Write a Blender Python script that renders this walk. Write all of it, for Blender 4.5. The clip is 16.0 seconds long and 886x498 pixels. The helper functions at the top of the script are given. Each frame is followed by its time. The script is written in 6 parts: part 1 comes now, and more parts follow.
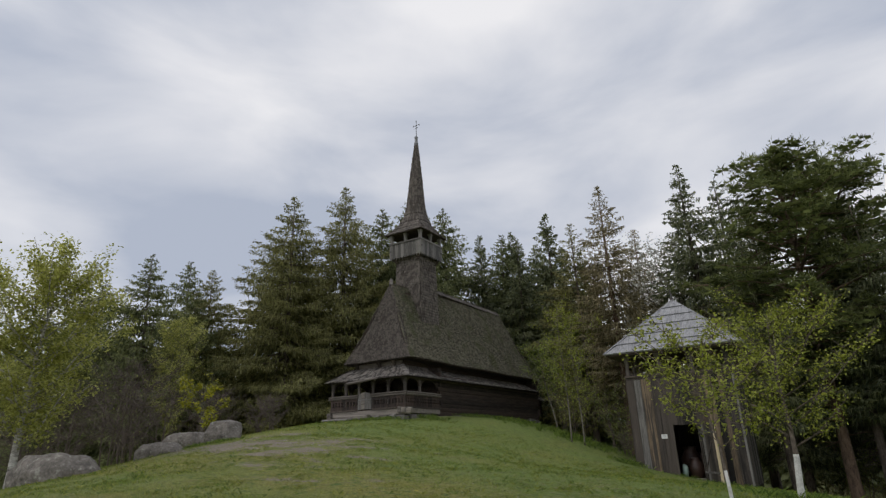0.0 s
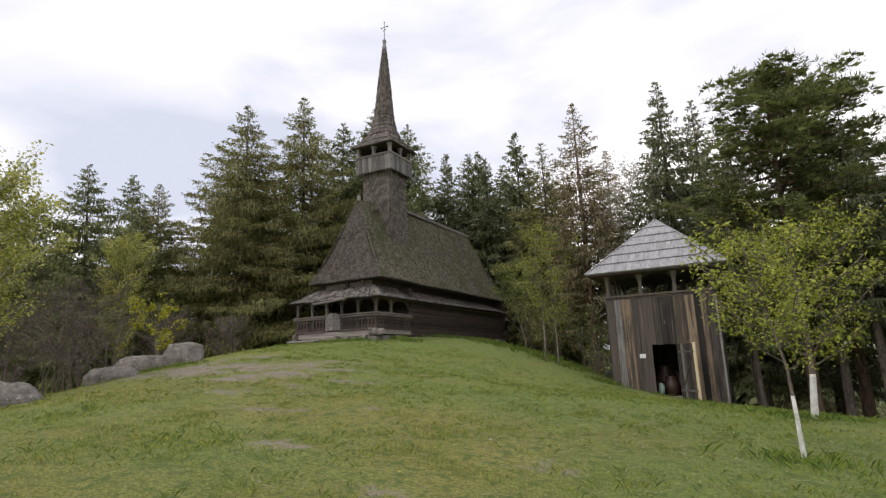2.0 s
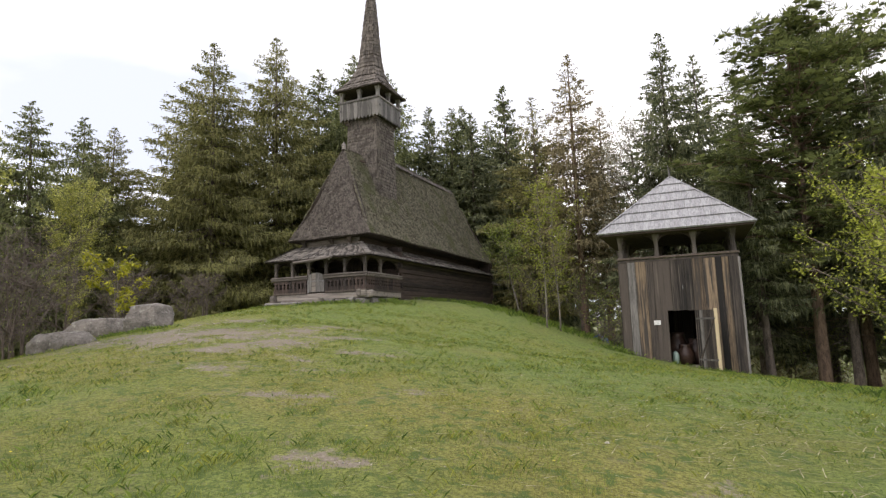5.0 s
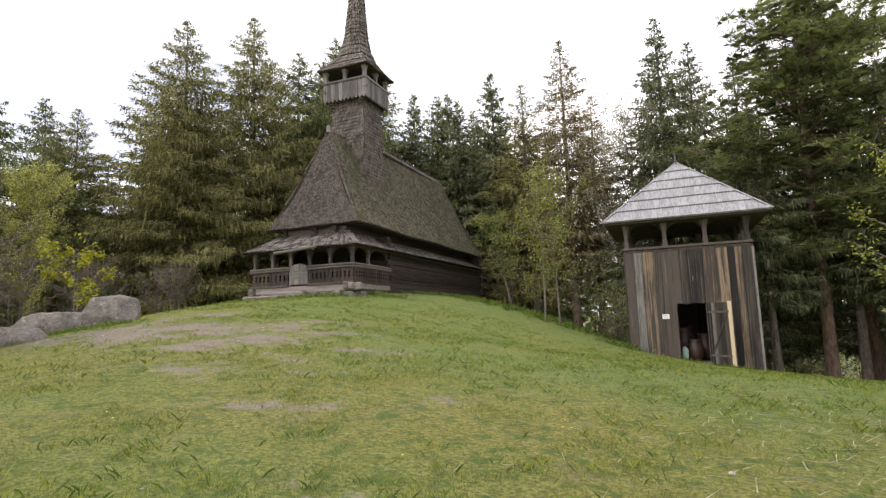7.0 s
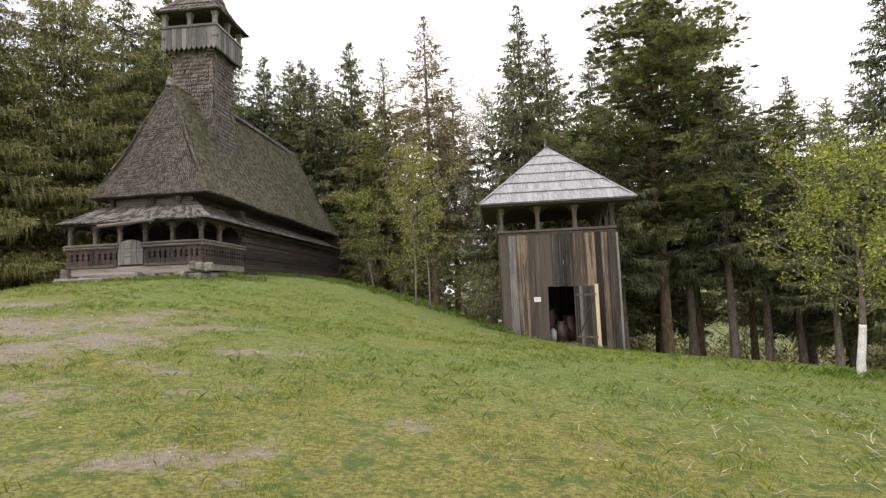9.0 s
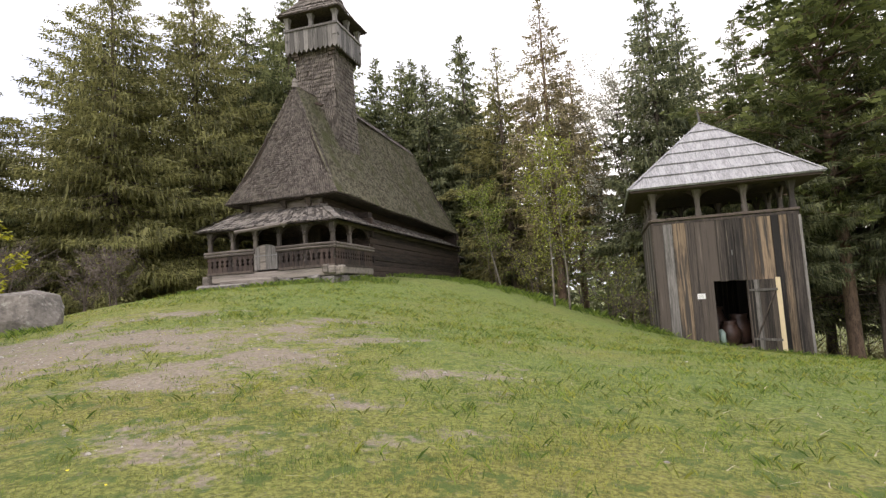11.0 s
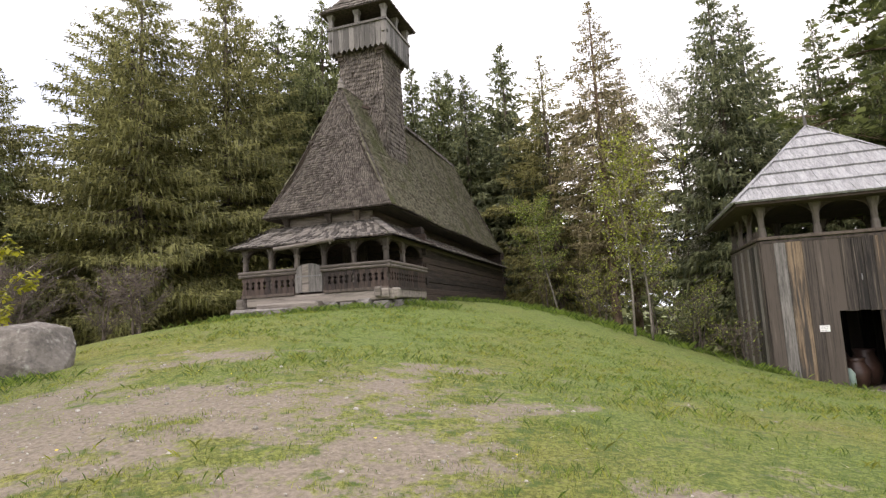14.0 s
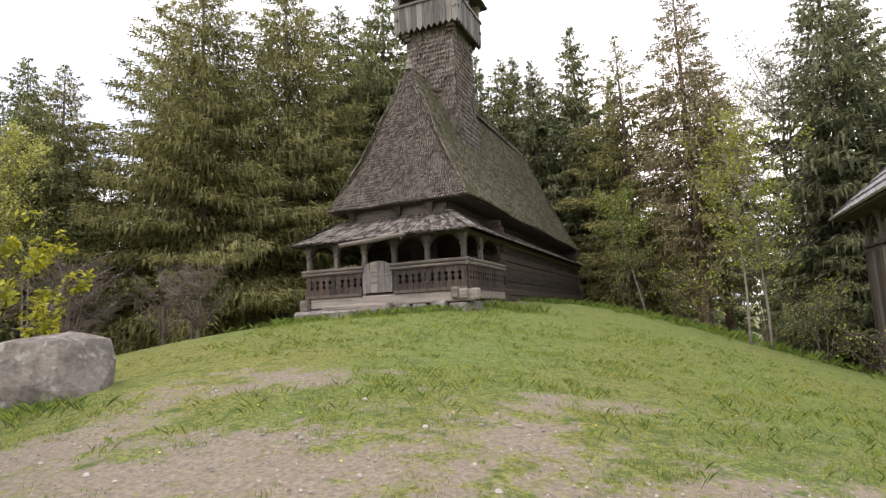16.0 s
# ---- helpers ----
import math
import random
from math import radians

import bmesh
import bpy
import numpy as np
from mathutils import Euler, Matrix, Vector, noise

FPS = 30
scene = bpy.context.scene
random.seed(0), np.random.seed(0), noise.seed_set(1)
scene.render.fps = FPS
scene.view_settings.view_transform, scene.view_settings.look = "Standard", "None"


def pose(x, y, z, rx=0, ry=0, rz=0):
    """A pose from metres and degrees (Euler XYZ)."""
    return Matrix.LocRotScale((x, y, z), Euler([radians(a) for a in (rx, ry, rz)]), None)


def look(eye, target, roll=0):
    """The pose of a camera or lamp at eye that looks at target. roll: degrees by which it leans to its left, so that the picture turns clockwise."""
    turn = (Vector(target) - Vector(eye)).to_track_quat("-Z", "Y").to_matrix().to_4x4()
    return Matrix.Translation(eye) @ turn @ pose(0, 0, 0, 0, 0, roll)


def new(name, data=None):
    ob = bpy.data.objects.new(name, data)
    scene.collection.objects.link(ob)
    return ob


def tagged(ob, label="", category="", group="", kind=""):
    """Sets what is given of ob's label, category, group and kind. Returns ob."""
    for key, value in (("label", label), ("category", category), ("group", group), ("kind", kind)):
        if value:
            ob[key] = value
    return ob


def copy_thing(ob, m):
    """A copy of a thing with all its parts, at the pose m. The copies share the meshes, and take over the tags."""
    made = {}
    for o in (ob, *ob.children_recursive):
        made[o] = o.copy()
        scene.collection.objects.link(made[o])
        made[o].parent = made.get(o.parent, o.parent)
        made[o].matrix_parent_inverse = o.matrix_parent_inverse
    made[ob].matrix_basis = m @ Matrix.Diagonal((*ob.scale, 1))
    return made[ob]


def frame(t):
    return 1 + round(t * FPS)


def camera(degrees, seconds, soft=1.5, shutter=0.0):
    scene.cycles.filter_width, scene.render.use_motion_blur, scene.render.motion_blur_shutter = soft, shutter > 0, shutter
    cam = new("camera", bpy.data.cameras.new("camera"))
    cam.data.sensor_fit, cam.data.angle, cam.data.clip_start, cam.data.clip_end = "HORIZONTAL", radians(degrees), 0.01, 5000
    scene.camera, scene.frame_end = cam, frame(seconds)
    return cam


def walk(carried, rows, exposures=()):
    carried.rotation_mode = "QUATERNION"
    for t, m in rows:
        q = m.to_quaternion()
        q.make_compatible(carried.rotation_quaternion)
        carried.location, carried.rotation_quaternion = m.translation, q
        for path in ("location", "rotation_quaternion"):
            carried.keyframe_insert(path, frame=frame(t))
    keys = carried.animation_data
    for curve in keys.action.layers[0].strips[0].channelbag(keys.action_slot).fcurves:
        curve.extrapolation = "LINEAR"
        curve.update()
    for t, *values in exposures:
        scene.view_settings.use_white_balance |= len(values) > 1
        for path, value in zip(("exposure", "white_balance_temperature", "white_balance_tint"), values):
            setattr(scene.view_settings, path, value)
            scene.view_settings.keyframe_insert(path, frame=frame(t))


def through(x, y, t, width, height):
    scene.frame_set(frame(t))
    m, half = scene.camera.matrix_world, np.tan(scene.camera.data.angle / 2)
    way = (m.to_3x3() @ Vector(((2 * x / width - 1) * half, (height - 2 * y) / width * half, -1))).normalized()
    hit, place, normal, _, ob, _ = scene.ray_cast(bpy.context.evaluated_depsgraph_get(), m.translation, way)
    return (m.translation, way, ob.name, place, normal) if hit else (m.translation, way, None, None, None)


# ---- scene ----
cam = camera(76.5, 16.0, soft=1.3)
PATH = [
    (0, (0.700, -1.206, 1.819), (-0.375, 0.527, 2.530), -1.9),
    (0.5, (0.327, -0.797, 1.827), (-0.727, 0.973, 2.475), -2.2),
    (1, (-0.188, -0.624, 1.861), (-1.227, 1.184, 2.429), -2.1),
    (1.5, (-0.652, -0.454, 1.887), (-1.662, 1.396, 2.362), -2.2),
    (2, (-1.121, -0.158, 1.936), (-2.090, 1.725, 2.363), -2.3),
    (2.5, (-1.630, 0.054, 1.958), (-2.582, 1.949, 2.364), -2),
    (3, (-2.047, 0.262, 2.001), (-2.987, 2.172, 2.370), -1.9),
    (3.5, (-2.478, 0.600, 2.050), (-3.412, 2.521, 2.378), -2),
    (4, (-2.899, 0.866, 2.060), (-3.831, 2.790, 2.367), -2),
    (4.5, (-3.188, 1.078, 2.143), (-4.098, 3.016, 2.432), -1.6),
    (4.7, (-3.318, 1.211, 2.112), (-4.198, 3.162, 2.400), -1.7),
    (6.8, (-4.647, 2.557, 2.079), (-5.469, 4.536, 2.348), -2.2),
    (7, (-4.783, 2.687, 2.050), (-5.567, 4.682, 2.318), -2),
    (7.5, (-5.138, 2.943, 2.134), (-5.666, 5.023, 2.379), -1),
    (8, (-5.513, 3.264, 2.098), (-5.835, 5.389, 2.306), -1.3),
    (8.5, (-5.899, 3.555, 2.176), (-6.107, 5.698, 2.351), -2.1),
    (9, (-6.345, 3.831, 2.247), (-6.544, 5.975, 2.416), -2.4),
    (9.5, (-6.697, 4.132, 2.230), (-6.916, 6.275, 2.394), -2.8),
    (10, (-7.082, 4.521, 2.310), (-7.460, 6.640, 2.481), -3.8),
    (10.2, (-7.222, 4.684, 2.264), (-7.714, 6.780, 2.435), -3.8),
    (12.3, (-8.764, 6.194, 2.598), (-9.388, 8.253, 2.790), -3.3),
    (12.5, (-8.887, 6.334, 2.590), (-9.514, 8.392, 2.787), -3.1),
    (13, (-9.222, 6.715, 2.678), (-9.844, 8.771, 2.914), -3.3),
    (13.5, (-9.608, 7.018, 2.665), (-10.236, 9.069, 2.920), -3.3),
    (14, (-10.004, 7.292, 2.726), (-10.646, 9.338, 2.986), -3.1),
    (14.5, (-10.394, 7.685, 2.767), (-11.088, 9.714, 3.030), -3.2),
    (15, (-10.701, 8.013, 2.752), (-11.518, 9.993, 3.025), -3.1),
    (15.5, (-10.985, 8.383, 2.863), (-11.829, 10.353, 3.130), -2.8),
    (16, (-11.294, 8.832, 2.930), (-12.135, 10.804, 3.192), -2.7),
]
EXPOSURES = [(0.0, -0.5, 6500, 11), (0.5, -0.45, 6550, 12), (1.0, -0.17, 6650, 13), (1.5, 0.06, 6750, 14), (2.5, 0.22, 6850, 15), (3.5, 0.36, 6850, 15), (7.0, 0.65, 6900, 16), (9.0, 0.75, 6950, 16), (12.5, 0.85, 6950, 17), (16.0, 0.9, 6950, 17)]
walk(cam, [(t, look(eye, target, roll)) for t, eye, target, roll in PATH], EXPOSURES)


# ---- sky, sun ----
def node(nt, kind, **values):
    n = nt.nodes.new(kind)
    for key, value in values.items():
        if key in n.inputs:
            n.inputs[key].default_value = value
    return n


SUN_EL, SUN_AZ = 52.0, 215.0
world = bpy.data.worlds.new("sky")
scene.world = world
world.use_nodes = True
wt = world.node_tree
wt.nodes.clear()
w_out = wt.nodes.new("ShaderNodeOutputWorld")
w_bg = wt.nodes.new("ShaderNodeBackground")
w_bg.inputs["Strength"].default_value = 1.0
w_sky = wt.nodes.new("ShaderNodeTexSky")
w_sky.sky_type = "NISHITA"
w_sky.sun_disc = False
w_sky.sun_elevation = radians(SUN_EL)
w_sky.sun_rotation = radians(SUN_AZ)
w_dim = wt.nodes.new("ShaderNodeVectorMath")
w_dim.operation = "SCALE"
w_dim.inputs["Scale"].default_value = 0.09
wt.links.new(w_sky.outputs[0], w_dim.inputs[0])
w_co = wt.nodes.new("ShaderNodeTexCoord")
w_map = wt.nodes.new("ShaderNodeMapping")
w_map.inputs["Scale"].default_value = (1.0, 1.0, 2.6)
wt.links.new(w_co.outputs["Generated"], w_map.inputs["Vector"])
w_n1 = node(wt, "ShaderNodeTexNoise", Scale=2.3, Detail=6.0, Roughness=0.5, Distortion=0.3)
w_n2 = node(wt, "ShaderNodeTexNoise", Scale=1.1, Detail=3.0, Roughness=0.5)
for n in (w_n1, w_n2):
    wt.links.new(w_map.outputs[0], n.inputs["Vector"])
w_mul = wt.nodes.new("ShaderNodeMath")
w_mul.operation = "ADD"
wt.links.new(w_n1.outputs["Fac"], w_mul.inputs[0])
wt.links.new(w_n2.outputs["Fac"], w_mul.inputs[1])
w_ramp = wt.nodes.new("ShaderNodeValToRGB")
w_ramp.color_ramp.elements[0].position, w_ramp.color_ramp.elements[0].color = 0.39, (0.66, 0.73, 0.87, 1)
w_ramp.color_ramp.elements[1].position, w_ramp.color_ramp.elements[1].color = 0.6, (1.3, 1.3, 1.32, 1)
w_half = wt.nodes.new("ShaderNodeMath")
w_half.operation = "MULTIPLY"
w_half.inputs[1].default_value = 0.5
wt.links.new(w_mul.outputs[0], w_half.inputs[0])
wt.links.new(w_half.outputs[0], w_ramp.inputs["Fac"])
w_mix = wt.nodes.new("ShaderNodeMix")
w_mix.data_type = "RGBA"
w_mix.inputs[0].default_value = 0.9
wt.links.new(w_dim.outputs[0], w_mix.inputs[6])
wt.links.new(w_ramp.outputs["Color"], w_mix.inputs[7])
wt.links.new(w_mix.outputs[2], w_bg.inputs["Color"])
wt.links.new(w_bg.outputs[0], w_out.inputs["Surface"])

sun = new("sun", bpy.data.lights.new("sun", "SUN"))
sun.data.energy, sun.data.angle, sun.data.color = 0.9, radians(14), (1.0, 0.96, 0.9)
sun_from = Vector((math.sin(radians(SUN_AZ)) * math.cos(radians(SUN_EL)), math.cos(radians(SUN_AZ)) * math.cos(radians(SUN_EL)), math.sin(radians(SUN_EL))))
sun.matrix_world = look(sun_from * 60, (0, 0, 0))


# ---- materials ----
def material(name, dark, light, rough=0.8, scale=4.0, stretch=(1, 1, 1), bump=0.3, spread=0.0, rand="none", grain=18.0, third=None, third_at=0.62, third_scale=0.7, metal=0.0, bump_scale=0.02, through=0.0):
    """Two-scale procedural surface: broad blotches and a fine grain, with a per-piece shift of tone."""
    m = bpy.data.materials.new(name)
    m.use_nodes = True
    nt = m.node_tree
    nt.nodes.clear()
    out = nt.nodes.new("ShaderNodeOutputMaterial")
    bsdf = node(nt, "ShaderNodeBsdfPrincipled", Roughness=rough, Metallic=metal)
    co = nt.nodes.new("ShaderNodeTexCoord")
    mp = nt.nodes.new("ShaderNodeMapping")
    mp.inputs["Scale"].default_value = stretch
    nt.links.new(co.outputs["Object"], mp.inputs["Vector"])
    big = node(nt, "ShaderNodeTexNoise", Scale=scale, Detail=5.0, Roughness=0.6)
    fine = node(nt, "ShaderNodeTexNoise", Scale=scale * grain / 4, Detail=4.0, Roughness=0.65)
    nt.links.new(mp.outputs[0], big.inputs["Vector"])
    nt.links.new(mp.outputs[0], fine.inputs["Vector"])
    add = nt.nodes.new("ShaderNodeMath")
    add.operation = "MULTIPLY_ADD"
    nt.links.new(big.outputs["Fac"], add.inputs[0])
    add.inputs[1].default_value = 0.55
    half = nt.nodes.new("ShaderNodeMath")
    half.operation = "MULTIPLY"
    half.inputs[1].default_value = 0.45
    nt.links.new(fine.outputs["Fac"], half.inputs[0])
    nt.links.new(half.outputs[0], add.inputs[2])
    last = add.outputs[0]
    rnd = None
    if rand == "island":
        rnd = nt.nodes.new("ShaderNodeNewGeometry").outputs["Random Per Island"]
    elif rand == "object":
        rnd = nt.nodes.new("ShaderNodeObjectInfo").outputs["Random"]
    if rnd is not None:
        mr = nt.nodes.new("ShaderNodeMapRange")
        mr.inputs["To Min"].default_value, mr.inputs["To Max"].default_value = -spread, spread
        nt.links.new(rnd, mr.inputs["Value"])
        plus = nt.nodes.new("ShaderNodeMath")
        nt.links.new(last, plus.inputs[0])
        nt.links.new(mr.outputs[0], plus.inputs[1])
        last = plus.outputs[0]
    ramp = nt.nodes.new("ShaderNodeValToRGB")
    low_end, high_end = (0.4, 0.6) if bump >= 0.25 else (0.33, 0.67)
    ramp.color_ramp.elements[0].position, ramp.color_ramp.elements[0].color = low_end, (*dark, 1)
    ramp.color_ramp.elements[1].position, ramp.color_ramp.elements[1].color = high_end, (*light, 1)
    nt.links.new(last, ramp.inputs["Fac"])
    colour = ramp.outputs["Color"]
    if third:
        spots = node(nt, "ShaderNodeTexNoise", Scale=third_scale, Detail=6.0, Roughness=0.62)
        nt.links.new(mp.outputs[0], spots.inputs["Vector"])
        edge = nt.nodes.new("ShaderNodeMapRange")
        edge.inputs["From Min"].default_value, edge.inputs["From Max"].default_value = third_at - 0.06, third_at + 0.08
        nt.links.new(spots.outputs["Fac"], edge.inputs["Value"])
        mix = nt.nodes.new("ShaderNodeMix")
        mix.data_type = "RGBA"
        nt.links.new(edge.outputs[0], mix.inputs[0])
        nt.links.new(colour, mix.inputs[6])
        mix.inputs[7].default_value = (*third, 1)
        colour = mix.outputs[2]
    nt.links.new(colour, bsdf.inputs["Base Color"])
    if bump:
        b = node(nt, "ShaderNodeBump", Strength=bump, Distance=bump_scale)
        nt.links.new(add.outputs[0], b.inputs["Height"])
        nt.links.new(b.outputs[0], bsdf.inputs["Normal"])
    if through:
        tr = nt.nodes.new("ShaderNodeBsdfTranslucent")
        nt.links.new(colour, tr.inputs["Color"])
        ms = nt.nodes.new("ShaderNodeMixShader")
        ms.inputs[0].default_value = through
        nt.links.new(bsdf.outputs[0], ms.inputs[1])
        nt.links.new(tr.outputs[0], ms.inputs[2])
        nt.links.new(ms.outputs[0], out.inputs["Surface"])
    else:
        nt.links.new(bsdf.outputs[0], out.inputs["Surface"])
    return m


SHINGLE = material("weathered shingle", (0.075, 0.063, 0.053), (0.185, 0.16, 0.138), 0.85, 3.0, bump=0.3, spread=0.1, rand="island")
SHINGLE_SIDE = material("mossy shingle", (0.085, 0.077, 0.052), (0.2, 0.185, 0.13), 0.88, 3.0, bump=0.3, spread=0.15, rand="island", third=(0.1, 0.105, 0.05), third_at=0.56, third_scale=0.8)
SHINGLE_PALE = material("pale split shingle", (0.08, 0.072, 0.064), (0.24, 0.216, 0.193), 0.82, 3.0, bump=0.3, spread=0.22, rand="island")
SHINGLE_ROW = material("streaked split shingle", (0.055, 0.048, 0.042), (0.215, 0.193, 0.17), 0.82, 3.0, bump=0.3, spread=0.24, rand="object")
OLD_LOG = material("dark old log", (0.016, 0.011, 0.009), (0.066, 0.045, 0.035), 0.85, 2.0, (5, 0.5, 7), 0.5, 0.12, "object", third=(0.1, 0.08, 0.068), third_at=0.66, third_scale=2.5)
OLD_WOOD = material("dark carved wood", (0.035, 0.027, 0.022), (0.125, 0.098, 0.08), 0.8, 3.0, (3, 3, 0.5), 0.4, 0.1, "object")
POST_WOOD = material("dark grey porch timber", (0.045, 0.037, 0.031), (0.15, 0.127, 0.11), 0.8, 3.0, (4, 4, 0.4), 0.4, 0.1, "object")
GREY_WOOD = material("grey weathered timber", (0.075, 0.063, 0.054), (0.21, 0.18, 0.158), 0.8, 3.0, (0.4, 4, 4), 0.4, 0.1, "object")
GREY_BOARD = material("grey weathered board", (0.085, 0.08, 0.074), (0.23, 0.215, 0.2), 0.8, 3.0, (5, 5, 0.4), 0.4, 0.14, "object")
BOARD_DARK = material("blackened board", (0.01, 0.008, 0.007), (0.085, 0.068, 0.056), 0.8, 2.2, (11, 11, 0.25), 0.6, 0.16, "object", third=(0.17, 0.14, 0.112), third_at=0.64, third_scale=1.5)
BOARD_TAN = material("tan weathered board", (0.06, 0.042, 0.028), (0.27, 0.196, 0.126), 0.8, 2.2, (7, 7, 0.35), 0.5, 0.12, "object", third=(0.05, 0.042, 0.036), third_at=0.52, third_scale=1.6)
BOARD_PALE = material("fresh sawn lath", (0.55, 0.45, 0.28), (0.72, 0.6, 0.4), 0.7, 3.0, (6, 6, 0.4), 0.2)
ROOF_BOARD = material("silver roof board", (0.2, 0.2, 0.205), (0.4, 0.4, 0.41), 0.75, 3.0, (6, 1.2, 1.2), 0.35, 0.04, "object")
SILL_WOOD = material("bleached sill timber", (0.1, 0.086, 0.073), (0.29, 0.255, 0.222), 0.8, 2.0, (0.3, 4, 4), 0.4, 0.1, "object")
STONE = material("grey boulder stone", (0.1, 0.09, 0.078), (0.23, 0.205, 0.18), 0.9, 3.5, bump=0.7, third=(0.36, 0.36, 0.31), third_at=0.63, third_scale=7.0, bump_scale=0.025)
PLANK = material("dark reddish plank", (0.018, 0.012, 0.01), (0.075, 0.05, 0.04), 0.8, 3.0, (4, 4, 0.5), 0.4, 0.1, "object")
STEP_STONE = material("footing stone", (0.12, 0.11, 0.1), (0.28, 0.26, 0.24), 0.9, 4.0, bump=0.6)
IRON = material("grey iron", (0.12, 0.12, 0.12), (0.3, 0.3, 0.3), 0.5, 8.0, metal=0.7, bump=0.1)
RED_POT = material("brown glazed clay", (0.035, 0.02, 0.015), (0.1, 0.055, 0.04), 0.45, 3.0, bump=0.15)
MINT = material("pale green enamel", (0.2, 0.28, 0.24), (0.32, 0.41, 0.36), 0.4, 5.0, bump=0.05)
PAPER = material("white notice card", (0.78, 0.78, 0.76), (0.86, 0.86, 0.84), 0.6, 6.0, bump=0.0)
INK = material("grey ink", (0.2, 0.2, 0.2), (0.3, 0.3, 0.3), 0.7, 6.0, bump=0.0)
BARK = material("spruce bark", (0.06, 0.046, 0.038), (0.2, 0.16, 0.13), 0.9, 3.0, (3, 3, 0.8), 0.6)
BARK_PINE = material("pine bark", (0.075, 0.05, 0.036), (0.24, 0.16, 0.11), 0.9, 3.0, (3, 3, 0.8), 0.6)
BARK_PALE = material("pale bark", (0.11, 0.095, 0.075), (0.3, 0.27, 0.23), 0.85, 3.0, (2, 2, 1), 0.4)
BARK_BIRCH = material("birch bark", (0.2, 0.18, 0.16), (0.62, 0.6, 0.56), 0.8, 4.0, (1, 1, 3), 0.3, third=(0.05, 0.045, 0.04), third_at=0.62, third_scale=5.0)
LIMEWASH = material("limewashed trunk", (0.5, 0.49, 0.46), (0.78, 0.77, 0.74), 0.9, 5.0, bump=0.3, third=(0.2, 0.17, 0.14), third_at=0.66, third_scale=7.0)
TWIG = material("bare brown twig", (0.07, 0.054, 0.046), (0.2, 0.16, 0.135), 0.9, 3.0, bump=0.0)


def leaf(name, dark, light, through=0.3, spread=0.3):
    return material(name, dark, light, 0.65, 0.35, bump=0.0, spread=spread, rand="island", grain=10.0, through=through)


NEEDLE = leaf("spruce needles", (0.095, 0.112, 0.045), (0.275, 0.3, 0.125), 0.42)
NEEDLE_WARM = leaf("olive spruce needles", (0.12, 0.122, 0.046), (0.335, 0.325, 0.122), 0.45)
NEEDLE_DARK = leaf("dark needles", (0.092, 0.11, 0.06), (0.28, 0.3, 0.155), 0.45)
NEEDLE_PINE = leaf("pine needles", (0.071, 0.088, 0.033), (0.213, 0.244, 0.081), 0.45)
NEEDLE_LARCH = leaf("dry larch needles", (0.14, 0.122, 0.065), (0.4, 0.34, 0.19), 0.35)
NEEDLE_NEW = leaf("fresh larch needles", (0.115, 0.11, 0.04), (0.33, 0.31, 0.115), 0.3)
LEAF_BIRCH = leaf("young birch leaves", (0.27, 0.29, 0.07), (0.58, 0.58, 0.18), 0.5)
LEAF_MAPLE = leaf("yellow green maple leaves", (0.25, 0.26, 0.02), (0.5, 0.48, 0.05), 0.4)
LEAF_APPLE = leaf("spring apple leaves", (0.2, 0.235, 0.032), (0.45, 0.48, 0.085), 0.48)
LEAF_PALE = leaf("pale blossom and buds", (0.3, 0.3, 0.22), (0.55, 0.54, 0.45), 0.4)
LEAF_BUSH = leaf("green bush leaves", (0.108, 0.151, 0.032), (0.367, 0.432, 0.086), 0.35)
GRASS = leaf("meadow grass blades", (0.115, 0.135, 0.019), (0.35, 0.365, 0.058), 0.4, 0.4)
GRASS_DEEP = leaf("lush grass blades", (0.066, 0.118, 0.015), (0.22, 0.305, 0.048), 0.4, 0.35)
SCRUB = leaf("budding scrub", (0.11, 0.095, 0.045), (0.3, 0.28, 0.11), 0.3)
STRAW = leaf("dry straw", (0.3, 0.26, 0.15), (0.5, 0.45, 0.3), 0.2)

# ---- mesh building ----
ORIGIN = {}


